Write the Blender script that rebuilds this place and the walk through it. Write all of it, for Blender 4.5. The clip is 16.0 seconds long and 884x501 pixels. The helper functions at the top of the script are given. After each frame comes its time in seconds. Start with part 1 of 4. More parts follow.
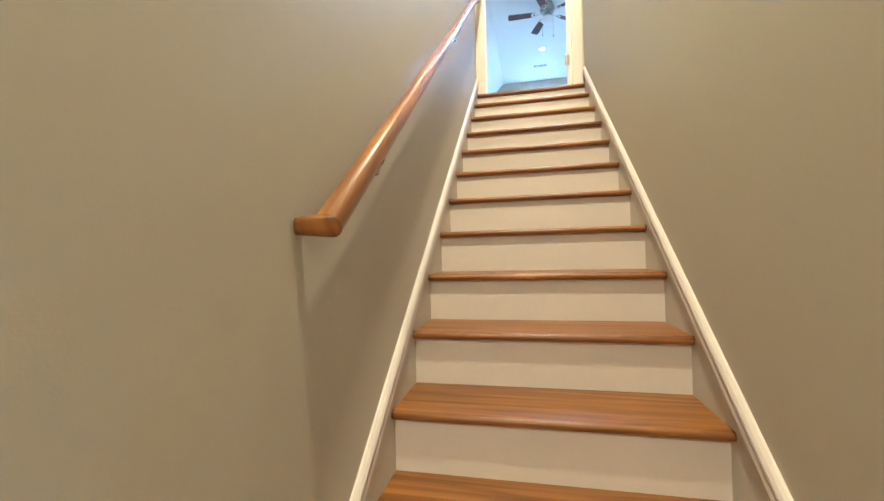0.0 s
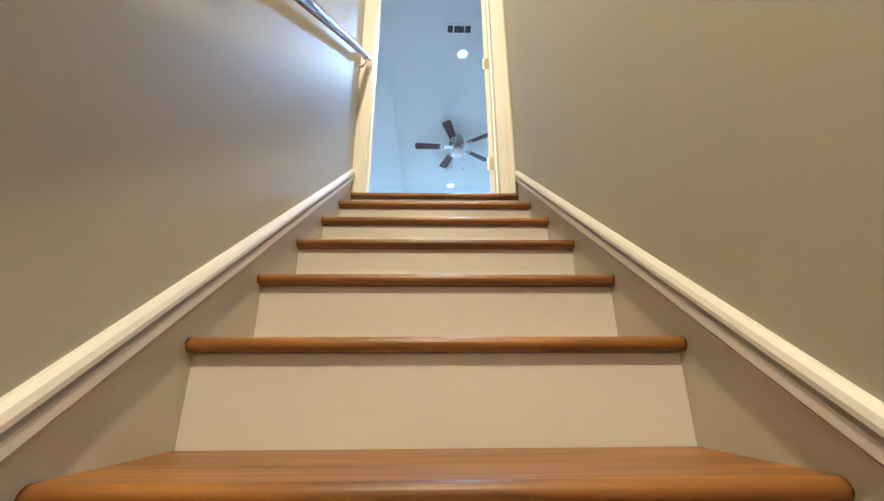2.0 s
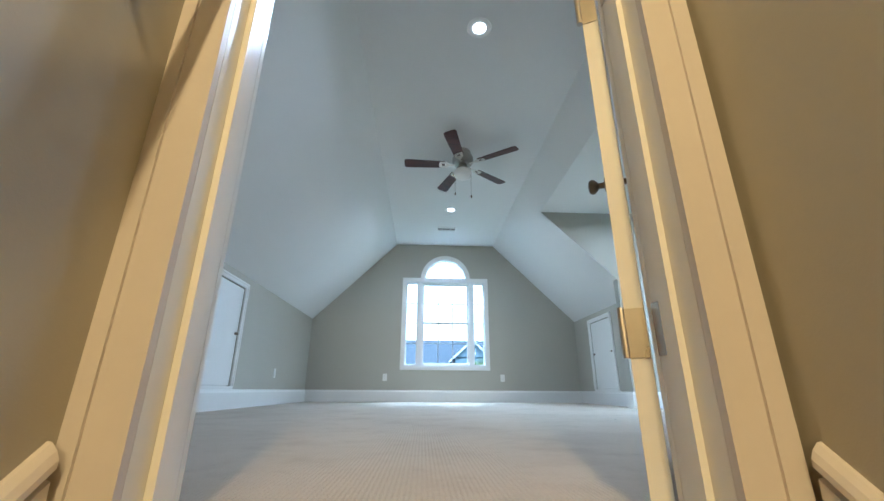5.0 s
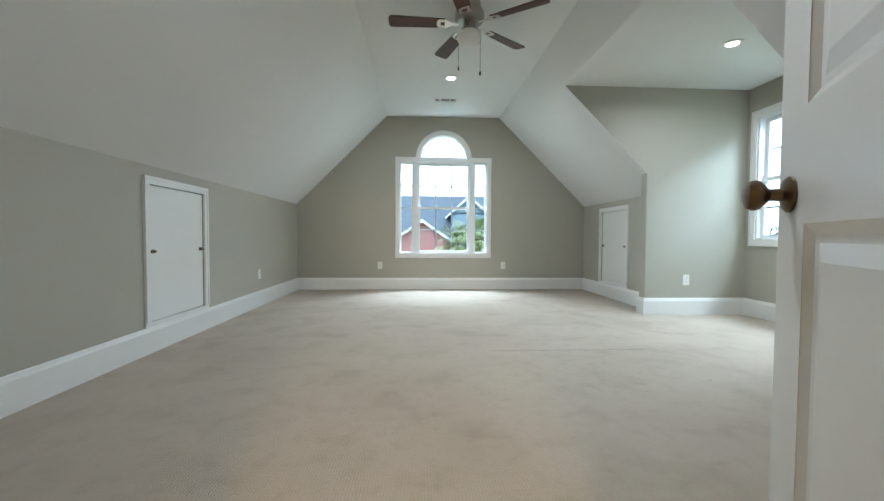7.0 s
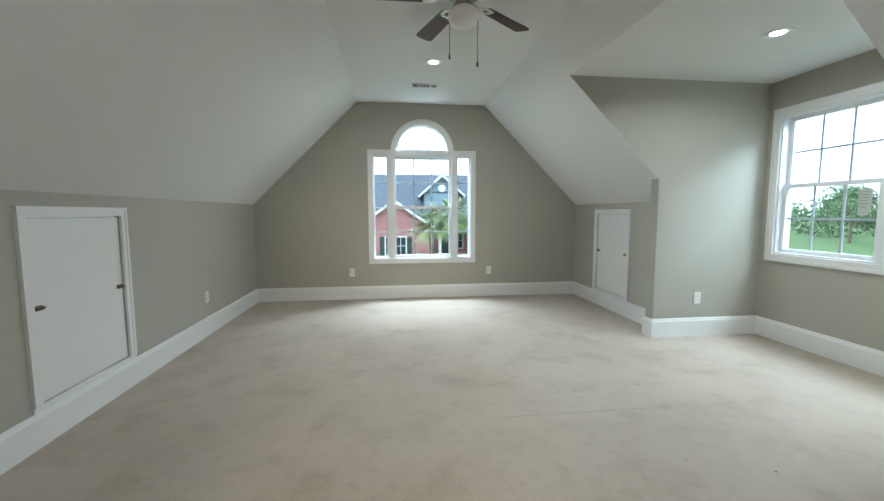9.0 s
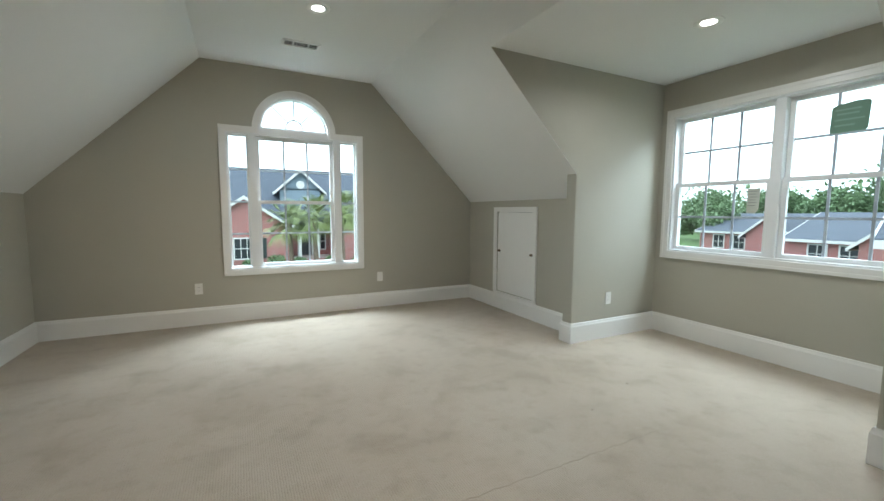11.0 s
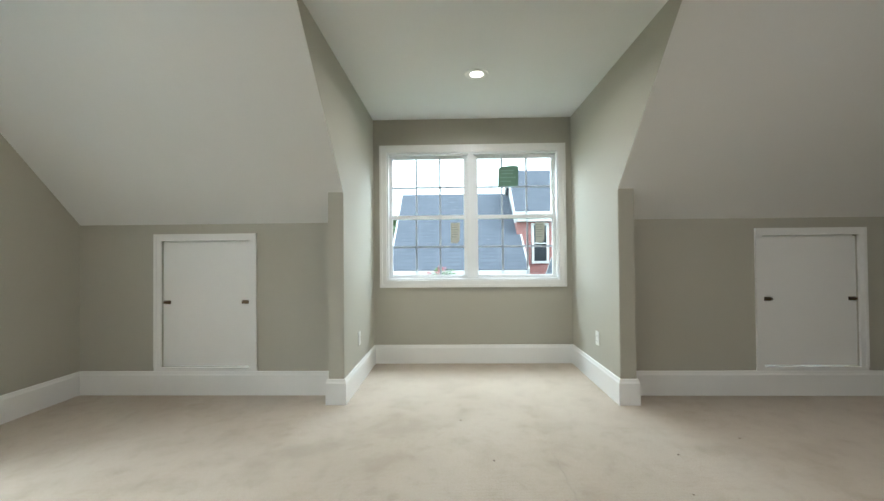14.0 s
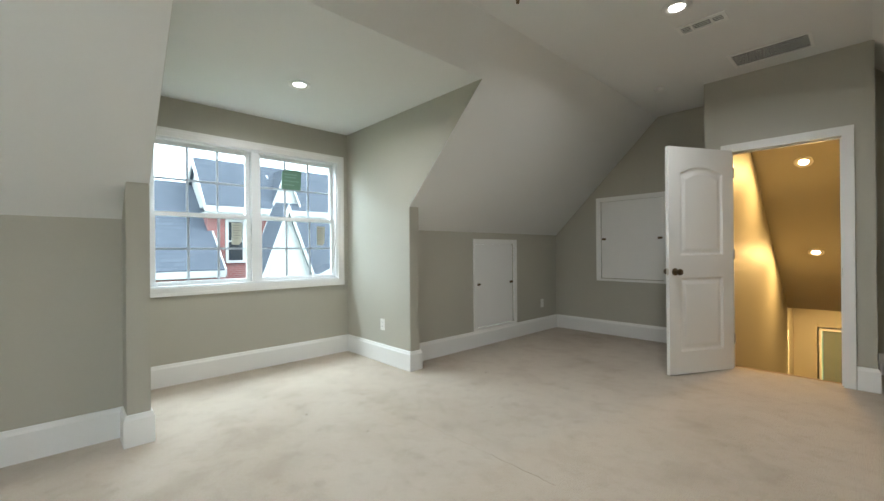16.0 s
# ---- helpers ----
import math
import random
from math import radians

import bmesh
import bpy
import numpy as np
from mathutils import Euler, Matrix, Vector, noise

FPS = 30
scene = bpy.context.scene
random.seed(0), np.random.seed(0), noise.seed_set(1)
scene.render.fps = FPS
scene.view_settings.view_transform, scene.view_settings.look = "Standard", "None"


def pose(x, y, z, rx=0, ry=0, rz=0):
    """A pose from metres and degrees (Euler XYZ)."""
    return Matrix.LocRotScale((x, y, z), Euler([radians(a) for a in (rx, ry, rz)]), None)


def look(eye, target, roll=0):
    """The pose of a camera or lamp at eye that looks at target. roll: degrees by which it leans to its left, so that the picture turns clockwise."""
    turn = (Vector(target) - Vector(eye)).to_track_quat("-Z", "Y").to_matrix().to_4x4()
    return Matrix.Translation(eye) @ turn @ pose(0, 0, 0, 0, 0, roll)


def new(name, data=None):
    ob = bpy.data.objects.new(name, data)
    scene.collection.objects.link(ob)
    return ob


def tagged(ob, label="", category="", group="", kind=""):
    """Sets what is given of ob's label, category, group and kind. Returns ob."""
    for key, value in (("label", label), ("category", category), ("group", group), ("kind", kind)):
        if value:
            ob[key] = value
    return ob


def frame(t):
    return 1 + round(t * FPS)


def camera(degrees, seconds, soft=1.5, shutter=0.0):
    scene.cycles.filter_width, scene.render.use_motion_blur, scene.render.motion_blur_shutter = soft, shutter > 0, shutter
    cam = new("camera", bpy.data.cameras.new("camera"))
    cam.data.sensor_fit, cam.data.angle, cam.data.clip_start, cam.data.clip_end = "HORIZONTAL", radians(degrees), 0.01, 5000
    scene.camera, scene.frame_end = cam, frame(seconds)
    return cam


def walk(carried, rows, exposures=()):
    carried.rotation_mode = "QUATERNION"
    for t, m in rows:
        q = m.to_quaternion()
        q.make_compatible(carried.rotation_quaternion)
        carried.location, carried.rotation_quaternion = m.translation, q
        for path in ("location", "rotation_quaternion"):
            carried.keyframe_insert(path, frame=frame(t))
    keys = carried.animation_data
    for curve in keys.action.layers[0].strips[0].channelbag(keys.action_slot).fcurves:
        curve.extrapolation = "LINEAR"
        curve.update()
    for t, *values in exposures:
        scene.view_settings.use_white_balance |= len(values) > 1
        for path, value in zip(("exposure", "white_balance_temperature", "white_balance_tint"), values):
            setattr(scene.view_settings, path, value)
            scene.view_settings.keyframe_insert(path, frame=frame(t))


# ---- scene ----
cam = camera(95.4, 16.0)
PATH = [
    (0, (-0.043, -3.592, -1.413), (-0.464, -1.637, -1.402), -1.4),
    (0.5, (-0.043, -3.22, -1.438), (-0.175, -1.228, -1.32), -1.1),
    (1, (-0.026, -2.763, -1.407), (-0.026, -0.796, -1.048), -0.9),
    (1.5, (-0.005, -2.298, -1.251), (0.039, -0.381, -0.681), -0.7),
    (2, (-0.015, -1.971, -1.031), (0.034, -0.085, -0.367), -0.3),
    (2.5, (-0.018, -1.637, -0.771), (0.039, 0.243, -0.092), -0.5),
    (3, (-0.013, -1.377, -0.543), (0.053, 0.5, 0.145), -0.5),
    (3.5, (-0.012, -1.154, -0.327), (0.049, 0.721, 0.368), -0.4),
    (4, (-0.039, -0.953, -0.157), (0.028, 0.92, 0.54), -0.1),
    (6.3, (-0.024, -0.119, 0.646), (0.072, 1.859, 0.927), 0.5),
    (6.5, (-0.025, -0.079, 0.707), (0.071, 1.911, 0.879), 0.4),
    (7, (-0.024, 0.083, 0.847), (0.082, 2.079, 0.778), 0.3),
    (7.5, (-0.026, 0.253, 1.004), (0.092, 2.242, 0.83), 0.2),
    (8, (-0.026, 0.424, 1.109), (0.109, 2.411, 0.919), 0.3),
    (8.2, (-0.069, 0.494, 1.144), (0.09, 2.479, 0.955), 0.2),
    (10.3, (-0.132, 1.32, 1.26), (0.435, 3.227, 1.059), -0.1),
    (10.5, (-0.162, 1.432, 1.249), (0.5, 3.308, 1.045), -0.1),
    (11, (-0.263, 1.655, 1.204), (0.632, 3.433, 1.014), 0.3),
    (11.5, (-0.415, 1.947, 1.207), (0.738, 3.572, 1.031), 0.1),
    (12, (-0.534, 2.263, 1.137), (0.87, 3.683, 1.026), 0.2),
    (12.5, (-0.582, 2.603, 1.116), (1.044, 3.766, 1.071), 0.1),
    (13, (-0.578, 2.92, 1.088), (1.235, 3.765, 1.096), -0.1),
    (13.5, (-0.52, 3.278, 1.071), (1.428, 3.731, 1.094), -0.3),
    (14, (-0.499, 3.556, 1.074), (1.5, 3.61, 1.103), -0.5),
    (14.5, (-0.479, 3.808, 1.084), (1.491, 3.462, 1.109), -0.5),
    (15, (-0.44, 4.118, 1.095), (1.42, 3.384, 1.111), -0.6),
    (15.5, (-0.523, 4.424, 1.11), (1.163, 3.348, 1.113), -0.6),
    (16, (-0.542, 4.732, 1.129), (0.917, 3.364, 1.132), -0.5),
]
EXPOSURES = [(0, 1.72, 3850, 6), (1.5, 1.5, 3850, 5), (2.5, 1.28, 3850, 4), (4.0, 0.95, 3900, 3), (4.6, 0.7, 4250, 4), (6.0, 0.45, 5200, 4), (8.2, 0.32, 5400, 4), (10.5, 0.05, 5700, 5), (11.5, -0.06, 5850, 6), (12.5, -0.1, 5850, 7), (13.5, 0.22, 5900, 7), (14.5, 0.36, 5950, 7), (16, 0.36, 5850, 7)]
walk(cam, [(t, look(eye, target, roll)) for t, eye, target, roll in PATH], EXPOSURES)

# ---------------- light ----------------
SUN_EL, SUN_AZ = 52, 222          # degrees; azimuth from +y towards +x
world = bpy.data.worlds.new("sky")
scene.world = world
world.use_nodes = True
wn = world.node_tree
sky = wn.nodes.new("ShaderNodeTexSky")
sky.sky_type = "NISHITA"
sky.sun_disc = False
sky.sun_elevation, sky.sun_rotation = radians(SUN_EL), radians(SUN_AZ)
sky.dust_density, sky.air_density = 6.0, 1.0
pale = wn.nodes.new("ShaderNodeHueSaturation")     # thin white overcast
pale.inputs["Saturation"].default_value, pale.inputs["Value"].default_value = 0.25, 1.7
veil = wn.nodes.new("ShaderNodeMix")            # even cloud over the sky
veil.data_type = "RGBA"
veil.inputs[0].default_value = 0.85
veil.inputs[7].default_value = (24.0, 26.2, 27.4, 1)
wn.links.new(sky.outputs[0], pale.inputs["Color"])
wn.links.new(pale.outputs[0], veil.inputs[6])
wn.links.new(veil.outputs[2], wn.nodes["Background"].inputs[0])
wn.nodes["Background"].inputs[1].default_value = 0.15


def lamp(kind, name, m, energy, colour, **more):
    data = bpy.data.lights.new(name, kind)
    data.energy, data.color = energy, colour
    for key, value in more.items():
        if key == "shape":
            data.shape = value
        elif key == "size":
            data.size = value
        elif key == "size_y":
            data.size_y = value
        elif key == "angle":
            data.angle = value
        elif key == "spread":
            data.spread = value
    ob = new(name, data)
    ob.matrix_world = m
    return ob


sd = Vector((math.sin(radians(SUN_AZ)) * math.cos(radians(SUN_EL)), math.cos(radians(SUN_AZ)) * math.cos(radians(SUN_EL)), math.sin(radians(SUN_EL))))
lamp("SUN", "sun", look(sd * 50, (0, 0, 0)), 0.8, (1.0, 0.96, 0.9), angle=radians(20))
# the sky's light at the two windows, standing outside and above the glass
lamp("AREA", "sky_light_gable", look((0.33, 7.55, 3.35), (0.33, 4.0, 0.0)), 500, (0.86, 0.96, 1.0), shape="RECTANGLE", size=2.2, size_y=0.9)
lamp("AREA", "sky_light_dormer", look((4.55, 3.36, 3.0), (0.6, 3.36, 0.0)), 200, (0.83, 0.95, 1.0), shape="RECTANGLE", size=2.0, size_y=0.9)
WARM, ROOM = (1.0, 0.575, 0.18), (1.0, 0.96, 0.90)

# ---------------- materials ----------------


def material(name, colour, rough=0.6, metal=0.0, spread=0.06, scale=3.0, fine=60.0, bump=0.1, bump_scale=200.0, coat=0.0, distance=0.002, stretch=(1, 1, 1)):
    m = bpy.data.materials.new(name)
    m.use_nodes = True
    t = m.node_tree
    b = t.nodes["Principled BSDF"]
    b.inputs["Metallic"].default_value = metal
    b.inputs["Coat Weight"].default_value = coat
    co = t.nodes.new("ShaderNodeTexCoord")
    mp = t.nodes.new("ShaderNodeMapping")
    mp.inputs["Scale"].default_value = stretch
    t.links.new(co.outputs["Object"], mp.inputs[0])
    big, small, grain = (t.nodes.new("ShaderNodeTexNoise") for _ in range(3))
    for n, s, d in ((big, scale, 4), (small, fine, 3), (grain, bump_scale, 2)):
        n.inputs["Scale"].default_value, n.inputs["Detail"].default_value = s, d
        t.links.new(mp.outputs[0], n.inputs["Vector"])
    mix = t.nodes.new("ShaderNodeMath")
    mix.operation = "MULTIPLY_ADD"
    mix.inputs[1].default_value = 0.4
    t.links.new(small.outputs[0], mix.inputs[0])
    t.links.new(big.outputs[0], mix.inputs[2])
    ramp = t.nodes.new("ShaderNodeMapRange")
    ramp.inputs["From Min"].default_value, ramp.inputs["From Max"].default_value = 0.4, 1.0
    ramp.inputs["To Min"].default_value, ramp.inputs["To Max"].default_value = 1 - spread, 1 + spread
    t.links.new(mix.outputs[0], ramp.inputs["Value"])
    hsv = t.nodes.new("ShaderNodeHueSaturation")
    hsv.inputs["Color"].default_value = (*colour, 1)
    t.links.new(ramp.outputs[0], hsv.inputs["Value"])
    t.links.new(hsv.outputs[0], b.inputs["Base Color"])
    rr = t.nodes.new("ShaderNodeMapRange")
    rr.inputs["To Min"].default_value, rr.inputs["To Max"].default_value = max(0.02, rough - 0.06), min(1, rough + 0.06)
    t.links.new(big.outputs[0], rr.inputs["Value"])
    t.links.new(rr.outputs[0], b.inputs["Roughness"])
    bu = t.nodes.new("ShaderNodeBump")
    bu.inputs["Strength"].default_value, bu.inputs["Distance"].default_value = bump, distance
    t.links.new(grain.outputs[0], bu.inputs["Height"])
    t.links.new(bu.outputs[0], b.inputs["Normal"])
    return m


def wood(name, dark, light, rough, scale=(1.5, 30, 30), coat=0.3):
    m = material(name, light, rough, coat=coat)
    t = m.node_tree
    b = t.nodes["Principled BSDF"]
    co = t.nodes.new("ShaderNodeTexCoord")
    info = t.nodes.new("ShaderNodeObjectInfo")
    off = t.nodes.new("ShaderNodeVectorMath")
    off.operation = "ADD"
    mul = t.nodes.new("ShaderNodeMath")
    mul.operation = "MULTIPLY"
    mul.inputs[1].default_value = 37.0
    t.links.new(info.outputs["Random"], mul.inputs[0])
    t.links.new(co.outputs["Object"], off.inputs[0])
    t.links.new(mul.outputs[0], off.inputs[1])
    mp = t.nodes.new("ShaderNodeMapping")
    mp.inputs["Scale"].default_value = scale
    t.links.new(off.outputs[0], mp.inputs[0])
    nz = t.nodes.new("ShaderNodeTexNoise")
    nz.inputs["Scale"].default_value, nz.inputs["Detail"].default_value, nz.inputs["Distortion"].default_value = 1.0, 6, 1.2
    t.links.new(mp.outputs[0], nz.inputs["Vector"])
    cr = t.nodes.new("ShaderNodeValToRGB")
    cr.color_ramp.elements[0].position, cr.color_ramp.elements[1].position = 0.32, 0.66
    cr.color_ramp.elements[0].color, cr.color_ramp.elements[1].color = (*dark, 1), (*light, 1)
    t.links.new(nz.outputs[0], cr.inputs[0])
    t.links.new(cr.outputs[0], b.inputs["Base Color"])
    return m


def brickwork(name, brick_a, brick_b, mortar, width, row, gap, rough=0.85, plane="xz"):
    """Courses for surfaces that stay far off."""
    m = material(name, brick_a, rough)
    t = m.node_tree
    b = t.nodes["Principled BSDF"]
    co = t.nodes.new("ShaderNodeTexCoord")
    sep, com = t.nodes.new("ShaderNodeSeparateXYZ"), t.nodes.new("ShaderNodeCombineXYZ")
    t.links.new(co.outputs["Object"], sep.inputs[0])
    add = t.nodes.new("ShaderNodeMath")
    t.links.new(sep.outputs[0], add.inputs[0])
    t.links.new(sep.outputs[1], add.inputs[1])
    t.links.new(add.outputs[0], com.inputs[0])
    t.links.new(sep.outputs[2], com.inputs[1])
    bt = t.nodes.new("ShaderNodeTexBrick")
    bt.inputs["Color1"].default_value, bt.inputs["Color2"].default_value, bt.inputs["Mortar"].default_value = (*brick_a, 1), (*brick_b, 1), (*mortar, 1)
    bt.inputs["Scale"].default_value, bt.inputs["Mortar Size"].default_value = 1.0, gap
    bt.inputs["Brick Width"].default_value, bt.inputs["Row Height"].default_value = width, row
    t.links.new(com.outputs[0], bt.inputs["Vector"])
    t.links.new(bt.outputs[0], b.inputs["Base Color"])
    return m


def carpet(name, clean, trodden):
    """Short loop pile: soft trodden patches, small spots and ribs of loops."""
    m = material(name, clean, 0.97, bump=0.8, bump_scale=230, distance=0.004)
    t = m.node_tree
    b = t.nodes["Principled BSDF"]
    b.inputs["Sheen Weight"].default_value = 0.15
    co = t.nodes.new("ShaderNodeTexCoord")
    total = None
    for scale, low, high, weight, warp in ((0.8, 0.42, 0.68, 0.5, 0.2), (3.2, 0.46, 0.72, 0.42, 0.15), (11.0, 0.48, 0.75, 0.3, 0.1), (95.0, 0.35, 0.7, 0.22, 0.0)):
        n, r, a = (t.nodes.new("ShaderNode" + k) for k in ("TexNoise", "MapRange", "Math"))
        n.inputs["Scale"].default_value, n.inputs["Detail"].default_value, n.inputs["Distortion"].default_value = scale, 3, warp
        t.links.new(co.outputs["Object"], n.inputs["Vector"])
        r.interpolation_type = "SMOOTHSTEP"
        r.inputs["From Min"].default_value, r.inputs["From Max"].default_value = low, high
        t.links.new(n.outputs[0], r.inputs["Value"])
        a.operation = "MULTIPLY_ADD"
        a.inputs[1].default_value, a.inputs[2].default_value = weight, 0.0
        t.links.new(r.outputs[0], a.inputs[0])
        if total:
            t.links.new(total.outputs[0], a.inputs[2])
        total = a
    mix = t.nodes.new("ShaderNodeMix")
    mix.data_type = "RGBA"
    mix.inputs[6].default_value, mix.inputs[7].default_value = (*clean, 1), (*trodden, 1)
    t.links.new(total.outputs[0], mix.inputs[0])
    t.links.new(mix.outputs[2], b.inputs["Base Color"])
    ribs, rb = t.nodes.new("ShaderNodeTexWave"), t.nodes.new("ShaderNodeBump")
    ribs.bands_direction = "X"
    ribs.inputs["Scale"].default_value, ribs.inputs["Distortion"].default_value, ribs.inputs["Detail Scale"].default_value = 28.0, 2.5, 3.0
    rb.inputs["Strength"].default_value, rb.inputs["Distance"].default_value = 0.3, 0.003
    t.links.new(co.outputs["Object"], ribs.inputs["Vector"])
    t.links.new(ribs.outputs["Fac"], rb.inputs["Height"])
    t.links.new(b.inputs["Normal"].links[0].from_socket, rb.inputs["Normal"])
    t.links.new(rb.outputs[0], b.inputs["Normal"])
    return m


def glowing(name, colour, strength):
    m = bpy.data.materials.new(name)
    m.use_nodes = True
    b = m.node_tree.nodes["Principled BSDF"]
    b.inputs["Base Color"].default_value = (0.8, 0.8, 0.8, 1)
    b.inputs["Emission Color"].default_value = (*colour, 1)
    b.inputs["Emission Strength"].default_value = strength
    return m


def clear_glass(name):
    m = bpy.data.materials.new(name)
    m.use_nodes = True
    t = m.node_tree
    t.nodes.remove(t.nodes["Principled BSDF"])
    tr, gl, mix, fr = (t.nodes.new("ShaderNode" + k) for k in ("BsdfTransparent", "BsdfGlossy", "MixShader", "LayerWeight"))
    tr.inputs[0].default_value = (0.95, 0.97, 0.96, 1)
    gl.inputs["Roughness"].default_value = 0.01
    fr.inputs[0].default_value = 0.12
    t.links.new(fr.outputs[1], mix.inputs[0])
    t.links.new(tr.outputs[0], mix.inputs[1])
    t.links.new(gl.outputs[0], mix.inputs[2])
    t.links.new(mix.outputs[0], t.nodes["Material Output"].inputs[0])
    return m


PAINT = material("greige_wall_paint", (0.44, 0.42, 0.35), 0.55, spread=0.03, scale=1.2, bump=0.12, bump_scale=260)
WHITE = material("white_ceiling_paint", (0.76, 0.76, 0.74), 0.75, spread=0.02, scale=1.0, bump=0.12, bump_scale=240)
TRIM = material("white_gloss_trim", (0.82, 0.81, 0.78), 0.32, spread=0.02, scale=2.0, bump=0.05, bump_scale=90)
# Stairwell white, set darker than the room's trim to offset the strong downlights
DIM_WHITE = material("dimmed_stairwell_white", (0.64, 0.60, 0.58), 0.4, spread=0.03, scale=4.0, bump=0.08, bump_scale=90)
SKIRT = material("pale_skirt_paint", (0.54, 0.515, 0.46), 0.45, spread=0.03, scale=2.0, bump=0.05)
CARPET = carpet("beige_loop_carpet", (0.51, 0.435, 0.345), (0.38, 0.31, 0.23))
OAK = wood("honey_oak", (0.105, 0.038, 0.001), (0.30, 0.132, 0.004), 0.36, coat=0.0)
OAK_Y = wood("honey_oak_rail", (0.12, 0.046, 0.001), (0.30, 0.135, 0.005), 0.33, (30, 2, 2), coat=0.2)
MAHOGANY = wood("dark_mahogany", (0.035, 0.009, 0.006), (0.085, 0.02, 0.014), 0.42, (3, 40, 40), coat=0.0)
NICKEL = material("satin_nickel", (0.62, 0.58, 0.52), 0.28, 1.0, bump=0.02)
GUNMETAL = material("brushed_dark_nickel", (0.36, 0.34, 0.31), 0.3, 1.0, bump=0.02)
BRONZE = material("aged_bronze", (0.16, 0.115, 0.07), 0.3, 1.0, bump=0.03)
DARK = material("dark_slot", (0.03, 0.03, 0.03), 0.8)
GREY_METAL = material("grey_filter_behind_grille", (0.2, 0.2, 0.18), 0.8)
PLASTIC = material("white_plastic", (0.78, 0.77, 0.73), 0.35, bump=0.02)
VINYL = material("white_vinyl_window", (0.80, 0.81, 0.81), 0.35, spread=0.02, bump=0.03)
# White bars coloured with the grey-blue shade they take against bright sky
MUNTIN = material("backlit_grille_bar", (0.45, 0.46, 0.51), 0.4, bump=0.02)
FROST = material("frosted_glass_globe", (0.82, 0.80, 0.76), 0.35, bump=0.02)
GLASS = clear_glass("window_glass")
STICKER_G = material("green_printed_sticker", (0.14, 0.26, 0.19), 0.5)
STICKER_W = material("pale_paper_sticker", (0.50, 0.52, 0.46), 0.6, spread=0.2, fine=40)
STICKER_INK = material("grey_sticker_ink", (0.22, 0.25, 0.22), 0.6)
GLOW_ROOM = glowing("lamp_lens_cool_white", (1.0, 0.93, 0.82), 9)
GLOW_WARM = glowing("lamp_lens_warm_white", (1.0, 0.66, 0.34), 16)
# Dimness of the room past the hall doorway, put into a flat colour
SLATE = material("dim_room_grey_blue", (0.20, 0.24, 0.23), 0.5)
BRICK = brickwork("red_brick", (0.25, 0.07, 0.065), (0.32, 0.10, 0.09), (0.33, 0.27, 0.25), 0.22, 0.075, 0.01)
SHINGLE = brickwork("slate_grey_shingles", (0.068, 0.081, 0.104), (0.086, 0.100, 0.126), (0.054, 0.065, 0.085), 0.35, 0.14, 0.012)
SIDING = brickwork("blue_grey_siding", (0.17, 0.22, 0.26), (0.18, 0.23, 0.27), (0.11, 0.14, 0.17), 9.0, 0.16, 0.012)
WHITE_OUT = material("white_exterior_paint", (0.55, 0.55, 0.54), 0.55, spread=0.05, scale=1.5)
DARK_OUT = material("dark_window_interior", (0.03, 0.035, 0.04), 0.15)
SHUTTER = material("black_green_shutter", (0.025, 0.035, 0.035), 0.5)
GRASS = material("mown_lawn", (0.08, 0.14, 0.04), 0.95, spread=0.3, scale=0.4, fine=9, bump=1.0, bump_scale=40, distance=0.05)
ASPHALT = material("asphalt", (0.09, 0.09, 0.09), 0.9, spread=0.12, scale=0.6, bump=0.5, bump_scale=80)
CONCRETE = material("pale_concrete", (0.42, 0.40, 0.36), 0.85, spread=0.12, scale=0.7)
BARK = material("bark", (0.16, 0.12, 0.09), 0.9, spread=0.3, scale=4, bump=0.8, bump_scale=25, distance=0.02)
LEAF = material("broad_leaf", (0.12, 0.19, 0.085), 0.6, spread=0.4, scale=1.2, fine=8)
PALM_LEAF = material("palm_frond", (0.19, 0.23, 0.085), 0.5, spread=0.4, scale=2.0, fine=10)
FLOWER = material("pink_blossom", (0.50, 0.17, 0.20), 0.6, spread=0.3)

# ---------------- mesh helpers ----------------
from mathutils.geometry import tessellate_polygon


def box(bm, x0, y0, z0, x1, y1, z1, m=None):
    vs = [bm.verts.new((m or Matrix()) @ Vector(p)) for p in ((x0, y0, z0), (x1, y0, z0), (x1, y1, z0), (x0, y1, z0), (x0, y0, z1), (x1, y0, z1), (x1, y1, z1), (x0, y1, z1))]
    for f in ((0, 3, 2, 1), (4, 5, 6, 7), (0, 1, 5, 4), (1, 2, 6, 5), (2, 3, 7, 6), (3, 0, 4, 7)):
        bm.faces.new([vs[i] for i in f])
    return vs


def slab(bm, outer, holes, m, depth):
    """A flat sheet with holes in the plane of m, thickened along m's z."""
    sub = bmesh.new()
    loops = [[Vector((u, v, 0)) for u, v in loop] for loop in (outer, *holes)]
    vs = [sub.verts.new(p) for loop in loops for p in loop]
    for tri in tessellate_polygon(loops):
        if len(set(tri)) == 3:
            sub.faces.new([vs[i] for i in tri])
    out = bmesh.ops.extrude_face_region(sub, geom=list(sub.faces))
    bmesh.ops.translate(sub, vec=(0, 0, depth), verts=[g for g in out["geom"] if isinstance(g, bmesh.types.BMVert)])
    bmesh.ops.recalc_face_normals(sub, faces=list(sub.faces))
    sub.transform(m)
    back = {v: bm.verts.new(v.co) for v in sub.verts}
    for f in sub.faces:
        bm.faces.new([back[v] for v in f.verts])
    sub.free()


